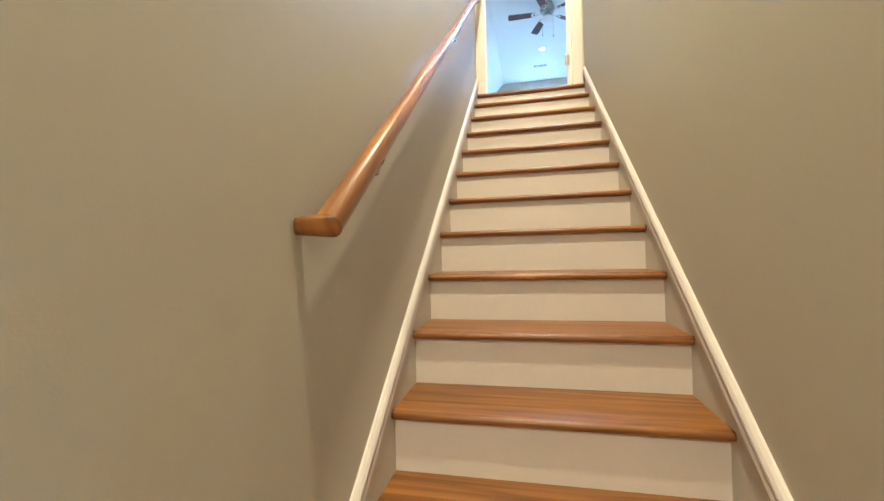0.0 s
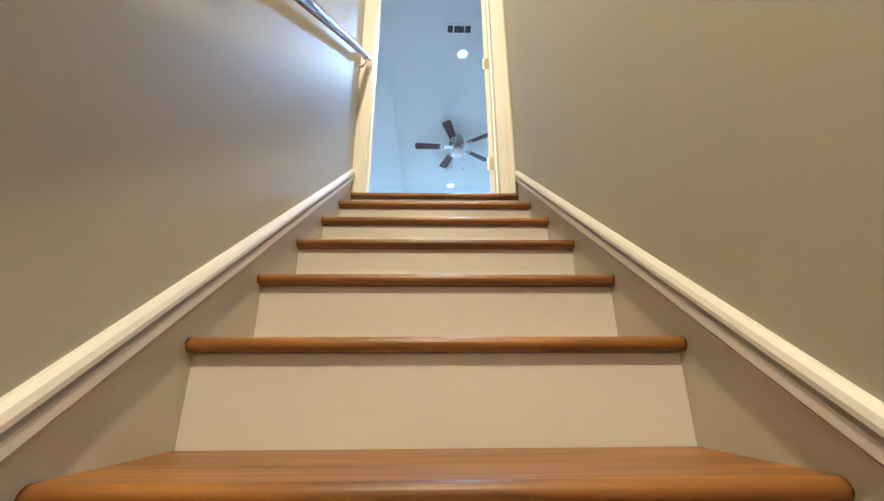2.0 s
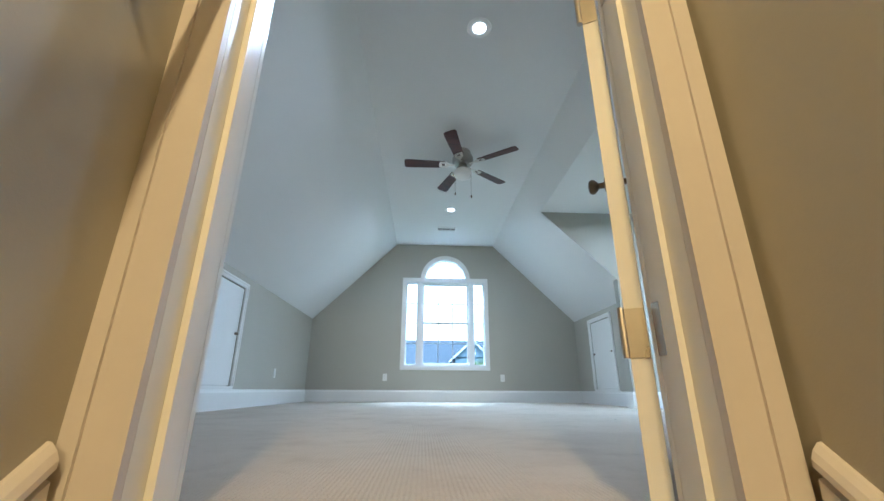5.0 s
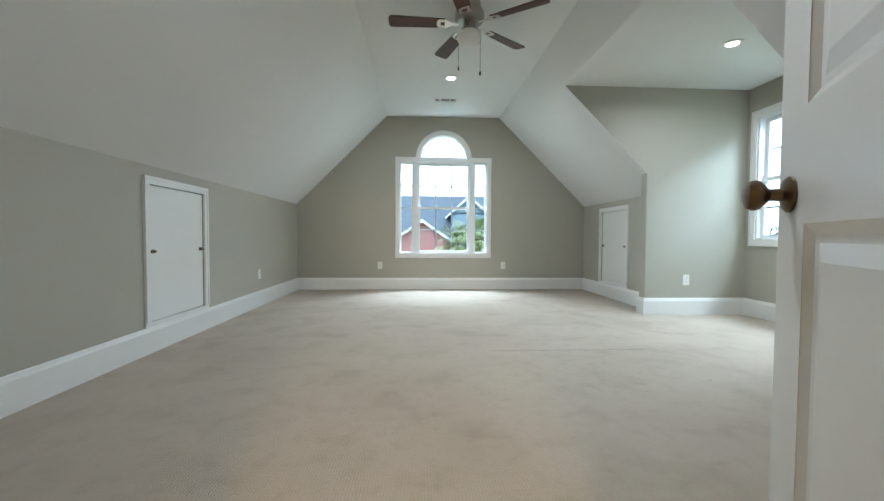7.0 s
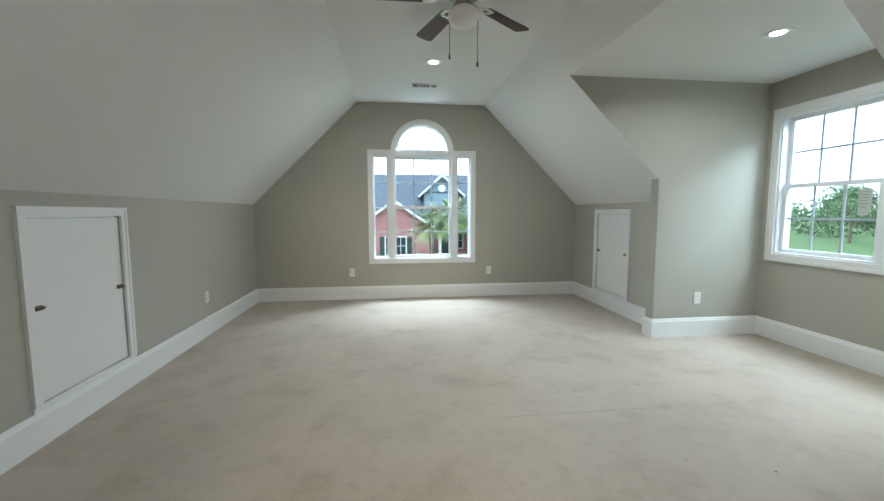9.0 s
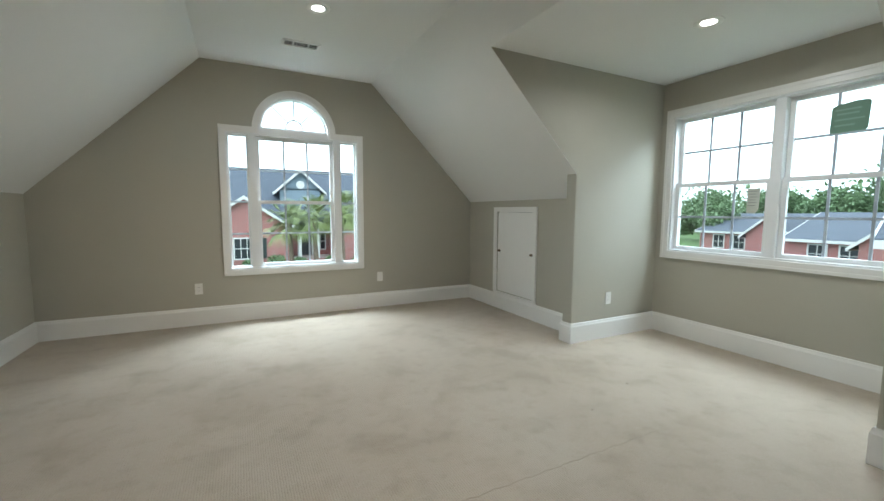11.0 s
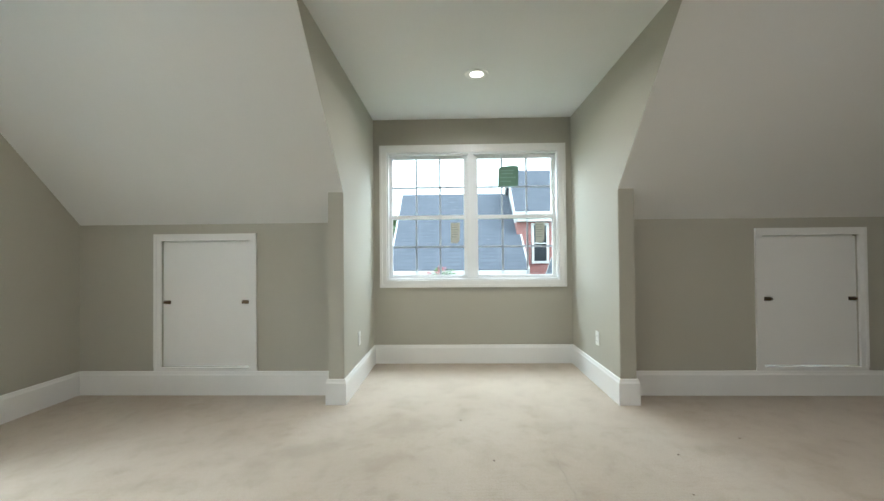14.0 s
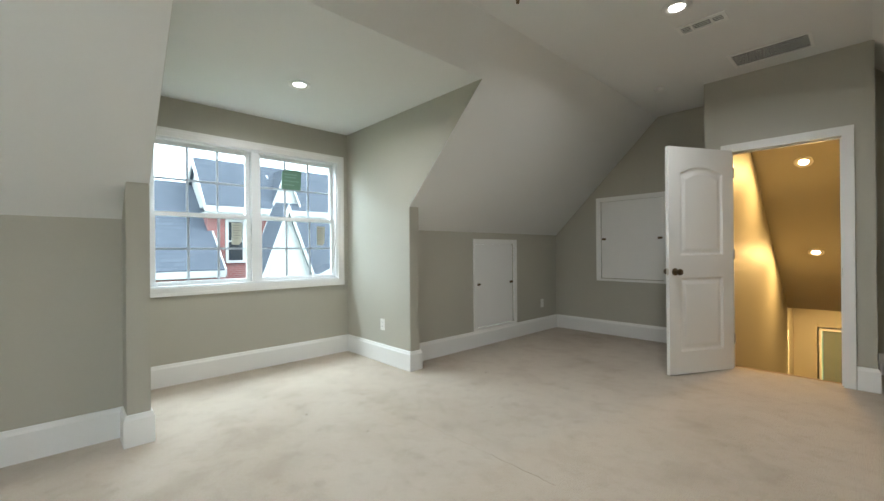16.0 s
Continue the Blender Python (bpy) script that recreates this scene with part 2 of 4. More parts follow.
def lathe(bm, profile, m=None, n=24):
    """Turns (radius, height) pairs about z."""
    m = m or Matrix()
    rings = []
    for r, h in profile:
        if r < 1e-5:
            rings.append([bm.verts.new(m @ Vector((0, 0, h)))])
        else:
            rings.append([bm.verts.new(m @ Vector((r * math.cos(2 * math.pi * i / n), r * math.sin(2 * math.pi * i / n), h))) for i in range(n)])
    for a, b in zip(rings, rings[1:]):
        for i in range(n):
            j = (i + 1) % n
            if len(a) == 1 and len(b) > 1:
                bm.faces.new((a[0], b[j], b[i]))
            elif len(b) == 1 and len(a) > 1:
                bm.faces.new((a[i], a[j], b[0]))
            elif len(a) > 1:
                bm.faces.new((a[i], a[j], b[j], b[i]))


def tube(bm, points, radius, n=12, radii=None):
    points = [Vector(p) for p in points]
    rings = []
    for i, p in enumerate(points):
        d = (points[min(i + 1, len(points) - 1)] - points[max(i - 1, 0)]).normalized()
        u = d.cross(Vector((0, 0, 1)) if abs(d.z) < 0.95 else Vector((1, 0, 0))).normalized()
        v = d.cross(u)
        r = radii[i] if radii else radius
        if 0 < i < len(points) - 1:
            turn = (points[i] - points[i - 1]).normalized().dot(d)
            r /= max(turn, 0.6)
        rings.append([bm.verts.new(p + r * (math.cos(2 * math.pi * k / n) * u + math.sin(2 * math.pi * k / n) * v)) for k in range(n)])
    for a, b in zip(rings, rings[1:]):
        for k in range(n):
            bm.faces.new((a[k], a[(k + 1) % n], b[(k + 1) % n], b[k]))
    bm.faces.new(rings[0][::-1])
    bm.faces.new(rings[-1])


def mesh(bm, name, mat, smooth=False, bevel=0.0):
    bmesh.ops.recalc_face_normals(bm, faces=list(bm.faces))
    if bevel:
        bmesh.ops.bevel(bm, geom=[e for e in bm.edges if len(e.link_faces) == 2 and e.calc_face_angle(0) > 0.6], offset=bevel, segments=2, affect="EDGES", clamp_overlap=True)
    me = bpy.data.meshes.new(name)
    bm.to_mesh(me)
    bm.free()
    me.materials.append(mat)
    if smooth:
        me.shade_smooth()
        me.set_sharp_from_angle(angle=radians(40))
    return me


def part(name, bm, mat, parent, label="", smooth=False, bevel=0.0):
    ob = new(name, mesh(bm, name, mat, smooth, bevel))
    ob.parent = parent
    if label:
        tagged(ob, label)
    return ob


def thing(name, label, category, m=None, group="", kind=""):
    ob = new(name)
    ob.empty_display_size = 0.1
    if m is not None:
        ob.matrix_world = m
    return tagged(ob, label, category, group, kind)


def structure(name, bm, mat, label="", category="", bevel=0.0):
    return tagged(new(name, mesh(bm, name, mat, False, bevel)), label, category, kind="structure")


def plane(origin, u, v):
    """A pose whose x and y run along u and v."""
    u, v = Vector(u).normalized(), Vector(v).normalized()
    w = u.cross(v)
    return Matrix(((u.x, v.x, w.x, origin[0]), (u.y, v.y, w.y, origin[1]), (u.z, v.z, w.z, origin[2]), (0, 0, 0, 1)))


def rect(u0, v0, u1, v1):
    return [(u0, v0), (u1, v0), (u1, v1), (u0, v1)]


# ---------------- plan ----------------
XW, XE, YN, YS = -1.965, 2.637, 6.535, -0.553      # west, east, north, south faces of the room
KNEE, TOP = 1.345, 2.745                           # knee wall and flat ceiling heights
FW, FE = -0.562, 1.225                             # edges of the flat ceiling
DX, DY0, DY1, DTOP = 3.565, 2.362, 4.358, 2.467    # dormer: window wall, cheeks, ceiling
JX, JT = 2.432, 0.115                              # front of the cheek walls and their thickness
SX = 0.46                                          # half the stair's width
BX, BY = 0.572, 0.14                               # stair enclosure: outer half width, front face
RISE, RUN, STEPS = 0.19, 0.2447, 15
LOW = -RISE * (STEPS - 1)                          # lower hall's floor
DOOR0, DOOR1, DOORH = -0.385, 0.362, 2.055         # door opening
BASE_H, BASE_T = 0.185, 0.018


def slope_e(z):
    return FE + (TOP - z) * (XE - FE) / (TOP - KNEE)


SE_X = slope_e(DTOP)
JZ = TOP - (JX - FE) * (TOP - KNEE) / (XE - FE)

# window openings
WX0, WX1, WZ0, WZ1, ARC_X, ARC_Z, ARC_R = -0.368, 1.043, 0.565, 2.045, 0.3375, 2.085, 0.385
DW0, DW1, DWZ0, DWZ1 = 2.487, 4.228, 0.828, 2.135


def palladian(x0, x1, z0, z1, r, n=24):
    arc = [(ARC_X + r * math.cos(math.pi * i / n), ARC_Z + r * math.sin(math.pi * i / n)) for i in range(n + 1)]
    return [(x0, z0), (x1, z0), (x1, z1), (ARC_X + r, z1), *arc, (ARC_X - r, z1), (x0, z1)]


NORTH = plane((0, YN, 0), (1, 0, 0), (0, 0, 1))     # its z runs to -y (into the room)
bm = bmesh.new()
slab(bm, [(XW - 0.1, -0.2), (XE + 0.1, -0.2), (XE + 0.1, KNEE), (FE, TOP + 0.1), (FW, TOP + 0.1), (XW - 0.1, KNEE)], [palladian(WX0, WX1, WZ0, WZ1, ARC_R)], NORTH, -0.16)
structure("wall_north", bm, PAINT, "greige painted gable wall round an arched window", "wall")

# hatch openings in the knee walls
H_A, H_B, H_W = (5.10, 5.925), (0.432, 1.258), (3.005, 3.85)
HZ = (0.186, 1.27)
H_C = (1.115, 2.012, 0.712, 1.826)
CAS = 0.058


def hatch_hole(y0, y1):
    return rect(y0 + CAS, HZ[0] + 0.03, y1 - CAS, HZ[1] - CAS)


EAST, WEST = plane((XE, 0, 0), (0, 1, 0), (0, 0, 1)), plane((XW, 0, 0), (0, 1, 0), (0, 0, 1))   # their z runs to +x
bm = bmesh.new()
slab(bm, rect(YS, -0.2, DY0 - JT - 0.0003, KNEE), [hatch_hole(*H_B)], EAST, 0.12)
structure("wall_east_1", bm, PAINT, "low greige knee wall with an access hatch", "wall")
bm = bmesh.new()
slab(bm, rect(DY1 + JT + 0.0003, -0.2, YN, KNEE), [hatch_hole(*H_A)], EAST, 0.12)
structure("wall_east_2", bm, PAINT, "low greige knee wall with an access hatch", "wall")
bm = bmesh.new()
slab(bm, rect(YS, -0.2, YN, KNEE), [hatch_hole(*H_W)], WEST, -0.12)
structure("wall_west", bm, PAINT, "low greige knee wall under the sloped ceiling", "wall")
for n, y in ((1, DY0 - JT), (2, DY1)):
    bm = bmesh.new()
    slab(bm, [(JX, -0.2), (DX + 0.16, -0.2), (DX + 0.16, DTOP + 0.05), (slope_e(DTOP + 0.05) + 0.0012, DTOP + 0.05), (JX, JZ + 0.0012)], [], plane((0, y, 0), (1, 0, 0), (0, 0, 1)), -JT)
    structure(f"wall_dormer_{n}", bm, PAINT, "greige dormer side wall cut to the roof slope", "wall", 0.004)
bm = bmesh.new()
slab(bm, rect(DY0, -0.2, DY1, DTOP + 0.03), [rect(DW0, DWZ0, DW1, DWZ1)], plane((DX, 0, 0), (0, 1, 0), (0, 0, 1)), 0.16)
structure("wall_dormer_3", bm, PAINT, "greige dormer wall round the twin window", "wall")

SOUTH = plane((0, YS, 0), (1, 0, 0), (0, 0, 1))
bm = bmesh.new()
slab(bm, [(BX, -0.2), (XE + 0.1, -0.2), (XE + 0.1, KNEE), (FE, TOP + 0.1), (BX, TOP + 0.1)], [rect(H_C[0] + CAS, H_C[2] + 0.04, H_C[1] - CAS, H_C[3] - CAS)], SOUTH, 0.12)
structure("wall_south_1", bm, PAINT, "greige end wall beside the stair enclosure", "wall")
bm = bmesh.new()
slab(bm, [(XW - 0.1, -0.2), (-BX, -0.2), (-BX, TOP + 0.1), (FW, TOP + 0.1), (XW - 0.1, KNEE)], [], SOUTH, 0.12)
structure("wall_south_2", bm, PAINT, "greige end wall beside the stair enclosure", "wall")
bm = bmesh.new()
slab(bm, [(-BX, 0), (DOOR0 - 0.02, 0), (DOOR0 - 0.02, DOORH), (DOOR1 + 0.02, DOORH), (DOOR1 + 0.02, 0), (BX, 0), (BX, TOP), (-BX, TOP)], [], plane((0, BY, 0), (1, 0, 0), (0, 0, 1)), 0.118)
structure("wall_stair_front", bm, PAINT, "greige wall of the stair enclosure round the doorway", "wall")
END = -4.45
for n, x in ((1, SX), (2, -BX)):
    bm = bmesh.new()
    slab(bm, rect(END, LOW - 0.1, BY - 0.119, TOP), [], plane((x, 0, 0), (0, 1, 0), (0, 0, 1)), BX - SX)
    structure(f"wall_stair_{n}", bm, PAINT, "greige painted stairwell wall", "wall")

# ceilings
bm = bmesh.new()
box(bm, FW, YS, TOP, FE, YN, TOP + 0.1)
structure("ceiling", bm, WHITE, "flat white ceiling of the attic room", "ceiling")
n_e = Vector((TOP - KNEE, 0, XE - FE)).normalized()
L = math.hypot(TOP - KNEE, XE - FE)
l1 = (TOP - DTOP) / (TOP - KNEE) * L
bm = bmesh.new()
E_SL = plane((FE, 0, TOP), (0, 1, 0), (XE - FE, 0, KNEE - TOP))
slab(bm, [(YS, 0), (YN, 0), (YN, L + 0.1), (DY1 + 0.002, L + 0.1), (DY1 + 0.002, l1), (DY0 - 0.002, l1), (DY0 - 0.002, L + 0.1), (YS, L + 0.1)], [], E_SL, 0.09 if (E_SL.col[2].z > 0) else -0.09)
structure("ceiling_east", bm, WHITE, "white sloped ceiling cut open for the dormer", "ceiling")
LW = math.hypot(TOP - KNEE, FW - XW)
bm = bmesh.new()
W_SL = plane((FW, 0, TOP), (0, 1, 0), (XW - FW, 0, KNEE - TOP))
slab(bm, [(YS, 0), (YN, 0), (YN, LW + 0.1), (YS, LW + 0.1)], [], W_SL, 0.09 if (W_SL.col[2].z > 0) else -0.09)
structure("ceiling_west", bm, WHITE, "white sloped ceiling down to the knee wall", "ceiling")
bm = bmesh.new()
box(bm, SE_X, DY0, DTOP, DX, DY1, DTOP + 0.06)
structure("ceiling_dormer", bm, WHITE, "flat white dormer ceiling", "ceiling")
bm = bmesh.new()
ST_LINE = lambda y: 2.15 + 0.745 * (y + 1.69)
yt = -1.69 + (TOP - 2.15) / 0.745
slab(bm, [(BY - 0.12, TOP - 0.003), (yt, TOP - 0.003), (END, ST_LINE(END)), (END, ST_LINE(END) + 0.15), (yt, TOP + 0.12), (BY - 0.12, TOP + 0.12)], [], plane((-SX, 0, 0), (0, 1, 0), (0, 0, 1)), 2 * SX)
structure("ceiling_stair", bm, PAINT, "sloped stairwell ceiling painted like its walls", "ceiling")

# floor
bm = bmesh.new()
slab(bm, [(-BX - 0.001, YS), (-BX - 0.001, BY), (DOOR0, BY), (DOOR0, 0.052), (DOOR1, 0.052), (DOOR1, BY), (BX, BY), (BX, YS), (XE, YS), (XE, DY0), (DX, DY0), (DX, DY1), (XE, DY1), (XE, YN), (XW, YN), (XW, YS)], [], Matrix(), -0.12)
structure("floor", bm, CARPET, "worn beige loop-pile carpet with faint traffic stains", "carpet")

# a taped joint in the carpet runs across the room towards the dormer
SEAM_M = material("trodden_carpet_joint", (0.43, 0.365, 0.29), 0.97, spread=0.25, scale=6.0, bump=0.8, bump_scale=150, distance=0.004)
bm = bmesh.new()
top = []
for i in range(61):
    x = 0.5 + i * 0.021
    y = 3.02 + 0.004 * math.sin(i * 0.9) + 0.003 * math.sin(i * 2.3)
    w = 0.0025 + 0.002 * math.sin(i * 0.37) ** 2
    top.append([bm.verts.new((x, y + d, z)) for d, z in ((-w, 0.0004), (0, 0.0022), (w, 0.0004))])
for p, q in zip(top, top[1:]):
    for k in (0, 1):
        bm.faces.new((p[k], q[k], q[k + 1], p[k + 1]))
structure("carpet_seam", bm, SEAM_M, "thin darker joint between two carpet lengths", "carpet seam")

# lower hall
HX0, HX1, HY = -1.3, 0.64, -6.95
bm = bmesh.new()
box(bm, HX0, HY, LOW - 0.1, HX1, -RUN * (STEPS - 2), LOW)
structure("floor_hall", bm, OAK, "honey oak floor of the lower hall", "floor")
bm = bmesh.new()
HD0, HD1, HDH = -0.62, 0.19, LOW + 2.05
slab(bm, rect(HX0, LOW, HX1, 0.1), [rect(HD0, LOW + 0.001, HD1, HDH)], plane((0, HY, 0), (1, 0, 0), (0, 0, 1)), 0.12)
structure("wall_hall_1", bm, PAINT, "hall wall round a doorway", "wall")
for n, x in ((2, HX0 - 0.1), (3, HX1)):
    bm = bmesh.new()
    box(bm, x, HY, LOW, x + 0.1, END, 0.1)
    structure(f"wall_hall_{n}", bm, PAINT, "plain hall side wall", "wall")
bm = bmesh.new()
box(bm, HX0, HY, 0.1, HX1, END - 0.001, 0.2)
structure("ceiling_hall", bm, WHITE, "flat hall ceiling", "ceiling")
for n, (a, b) in ((4, (HX0, -BX)), (5, (BX, HX1))):
    bm = bmesh.new()
    box(bm, a, END, LOW, b, END + 0.1, 0.1)
    structure(f"wall_hall_{n}", bm, PAINT, "plain hall end wall", "wall")

# ---------------- baseboards ----------------


def baseboard(points, h=BASE_H, z=0.0, label="tall white painted baseboard"):
    """A skirting along points, with the room on the left of the way; cap eased at the top."""
    bm = bmesh.new()
    prof = [(0, 0), (BASE_T, 0), (BASE_T, h - 0.03), (BASE_T * 0.72, h - 0.018), (BASE_T * 0.55, h - 0.004), (BASE_T * 0.4, h), (0, h)]
    pts = [Vector(p) for p in points]
    rows = []
    for i, p in enumerate(pts):
        a = (p - pts[i - 1]).normalized() if i else None
        b = (pts[i + 1] - p).normalized() if i < len(pts) - 1 else None
        n1 = Vector((-a.y, a.x)) if a else None
        n2 = Vector((-b.y, b.x)) if b else None
        if n1 is None:
            o = n2
        elif n2 is None:
            o = n1
        else:
            o = (n1 + n2) / (1 + n1.dot(n2))
        rows.append([bm.verts.new((p.x + o.x * d, p.y + o.y * d, z + q)) for d, q in prof])
    for r, q in zip(rows, rows[1:]):
        for k in range(len(prof)):
            j = (k + 1) % len(prof)
            bm.faces.new((r[k], q[k], q[j], r[j]))
    bm.faces.new(rows[0])
    bm.faces.new(rows[-1][::-1])
    structure("baseboard", bm, TRIM, label, "baseboard")


CW = 0.072                                         # door casing width
baseboard([(DOOR1 + CW + 0.004, BY), (BX, BY), (BX, YS), (XE, YS), (XE, DY0 - JT), (JX, DY0 - JT), (JX, DY0), (DX, DY0), (DX, DY1), (JX, DY1), (JX, DY1 + JT), (XE, DY1 + JT), (XE, YN), (XW, YN), (XW, YS), (-BX, YS), (-BX, BY), (DOOR0 - CW - 0.004, BY)])

# ---------------- stairs ----------------
stairs = thing("staircase", "straight closed staircase with honey oak treads and white risers", "stairs")
for k in range(1, STEPS):
    z, y = (0.016 if k > 1 else 0.0) - (k - 1) * RISE, -(k - 1) * RUN
    bm = bmesh.new()
    back = 0.05 if k == 1 else RUN + 0.040
    prof = [(back, z - 0.027), (0.010, z - 0.027)] + [(0.0105 - 0.0135 * math.cos(a), z - 0.0135 + 0.0135 * math.sin(a)) for a in [radians(d) for d in range(-75, 91, 15)]] + [(back, z)]
    slab(bm, [(y + a, b) for a, b in prof], [], plane((-SX - 0.006, 0, 0), (0, 1, 0), (0, 0, 1)), 2 * SX + 0.012)
    part("tread", bm, OAK, stairs, smooth=True)
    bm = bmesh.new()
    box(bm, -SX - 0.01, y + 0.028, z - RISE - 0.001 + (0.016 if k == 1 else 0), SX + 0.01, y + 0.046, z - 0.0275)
    part("riser", bm, DIM_WHITE, stairs, bevel=0.001)
bm = bmesh.new()
for x0, x1 in ((-SX + 0.002, SX - 0.002),):
    slab(bm, [(0.045, -0.30), (-RUN * (STEPS - 3), LOW + 0.05), (-RUN * (STEPS - 3), LOW), (0.045, -0.8)], [], plane((x0, 0, 0), (0, 1, 0), (0, 0, 1)), x1 - x0)
part("carriage", bm, DIM_WHITE, stairs)
ang = math.atan2(RISE, RUN)
for side in (-1, 1):
    bm = bmesh.new()
    y0, y1 = -RUN * (STEPS - 1) - 0.02, -0.012
    z_at = lambda y: 0.142 + (y + 0.003) * RISE / RUN
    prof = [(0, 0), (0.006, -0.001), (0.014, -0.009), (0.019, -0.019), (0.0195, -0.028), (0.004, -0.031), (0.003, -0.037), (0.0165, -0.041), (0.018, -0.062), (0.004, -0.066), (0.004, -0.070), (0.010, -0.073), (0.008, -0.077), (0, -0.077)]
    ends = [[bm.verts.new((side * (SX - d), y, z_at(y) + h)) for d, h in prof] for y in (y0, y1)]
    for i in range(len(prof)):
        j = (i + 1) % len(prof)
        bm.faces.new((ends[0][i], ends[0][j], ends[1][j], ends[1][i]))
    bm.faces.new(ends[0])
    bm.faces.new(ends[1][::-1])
    # the darkened white keeps the moulding from flaring under the lamps
    tagged(new("stair_trim", mesh(bm, "stair_trim", DIM_WHITE)), "white moulded trim running up the stairwell wall", "trim", "stairwell trim", "structure")

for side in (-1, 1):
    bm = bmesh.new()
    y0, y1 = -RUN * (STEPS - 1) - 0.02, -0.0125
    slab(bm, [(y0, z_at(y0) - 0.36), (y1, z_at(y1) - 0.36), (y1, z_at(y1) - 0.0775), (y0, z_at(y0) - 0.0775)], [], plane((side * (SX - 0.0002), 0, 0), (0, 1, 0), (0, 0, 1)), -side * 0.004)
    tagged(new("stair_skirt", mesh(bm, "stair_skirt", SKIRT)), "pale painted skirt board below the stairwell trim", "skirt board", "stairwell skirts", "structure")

rail = thing("handrail", "round honey oak handrail on metal brackets", "handrail")
RX = -0.402
r0, r1 = Vector((RX, -2.915, -1.358)), Vector((RX, -0.03, 0.899))
bm = bmesh.new()
tube(bm, [(-SX + 0.002, r0.y - 0.012, r0.z), tuple(r0), tuple(r1)], 0.0165, 20)
part("rail", bm, OAK_Y, rail, smooth=True)
rd = (r1 - r0).normalized()
for y in (-2.62, -1.36, -0.12):
    c = r0 + rd * ((y - r0.y) / rd.y)
    bm = bmesh.new()
    lathe(bm, [(0, 0.0), (0.026, 0.0), (0.026, 0.006), (0.008, 0.012), (0, 0.012)], plane((-SX, y, c.z - 0.085), (0, 1, 0), (0, 0, 1)), 16)
    tube(bm, [(-SX + 0.008, y, c.z - 0.085), (-SX + 0.045, y, c.z - 0.078), (RX, y, c.z - 0.045), (RX, y, c.z - 0.02)], 0.006, 8)
    up = plane((c.x, c.y, c.z - 0.025), (1, 0, 0), tuple(rd))
    box(bm, -0.014, -0.032, -0.003, 0.014, 0.032, 0.004, up)
    part("bracket", bm, NICKEL, rail, "satin metal rail bracket", smooth=True)

# ---------------- door ----------------


def casing(bm, u0, u1, v0, v1, w, m, d=0.018, sill=False):
    """Moulded casing round an opening, in the plane of m, proud along its z."""
    for k, (a, b, e) in enumerate(((0.0, 0.62, 0.75), (0.62, 1.0, 1.0))):
        ua0, ua1, va = u0 - w * b, u1 + w * b, v1 + w * b
        ub0, ub1, vb = u0 - w * a, u1 + w * a, v1 + w * a
        lo0, lo1 = (v0 - w * b, v0 - w * a) if sill else (v0, v0)
        if sill:
            slab(bm, [(ua0, lo0), (ua1, lo0), (ua1, va), (ua0, va)], [[(ub0, lo1), (ub1, lo1), (ub1, vb), (ub0, vb)]], m, d * e)
        else:
            slab(bm, [(ua0, lo0), (ub0, lo0), (ub0, vb), (ub1, vb), (ub1, lo0), (ua1, lo0), (ua1, va), (ua0, va)], [], m, d * e)


door = thing("door_1", "white two-panel door standing open into the attic room", "door", kind="structure")
bm = bmesh.new()
casing(bm, DOOR0, DOOR1, 0.0, DOORH - 0.02, CW, plane((0, BY, 0), (-1, 0, 0), (0, 0, 1)) @ Matrix.Scale(-1, 4, (1, 0, 0)), 0.018)
part("casing", bm, TRIM, door, "white moulded casing on the room side")
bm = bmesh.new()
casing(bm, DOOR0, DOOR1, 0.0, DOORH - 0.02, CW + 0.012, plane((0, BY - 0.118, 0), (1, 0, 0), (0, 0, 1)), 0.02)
# same white casing as the room side, its colour lowered for the stair lamp
part("casing", bm, DIM_WHITE, door, "white moulded casing on the stair side")
bm = bmesh.new()
for x0, x1 in ((DOOR0 - 0.019, DOOR0), (DOOR1, DOOR1 + 0.019)):
    box(bm, x0, BY - 0.117, 0.0, x1, BY - 0.001, DOORH - 0.02)
box(bm, DOOR0 - 0.019, BY - 0.117, DOORH - 0.019, DOOR1 + 0.019, BY - 0.001, DOORH - 0.001)
for x0, x1 in ((DOOR0 + 0.0005, DOOR0 + 0.012), (DOOR1 - 0.012, DOOR1 - 0.0005)):
    box(bm, x0, BY - 0.075, 0.0, x1, BY - 0.042, DOORH - 0.033)
box(bm, DOOR0 + 0.0005, BY - 0.075, DOORH - 0.032, DOOR1 - 0.0005, BY - 0.042, DOORH - 0.0205)
part("jamb", bm, TRIM, door)

LEAF_M = pose(0.336, 0.188, 0.012, 0, 0, math.degrees(math.atan2(0.657, 0.345)))
LW_, LH, LT = 0.735, 2.03, 0.035
leaf = new("door_leaf")
leaf.parent, leaf.matrix_basis = door, LEAF_M
tagged(leaf, "white moulded two-panel door leaf")


def arched(u0, v0, u1, v1, rise, n=10):
    pts = [(u0, v0), (u1, v0)]
    return pts + [(u1 + (u0 - u1) * i / n, v1 + rise * math.sin(math.pi * i / n)) for i in range(n + 1)]


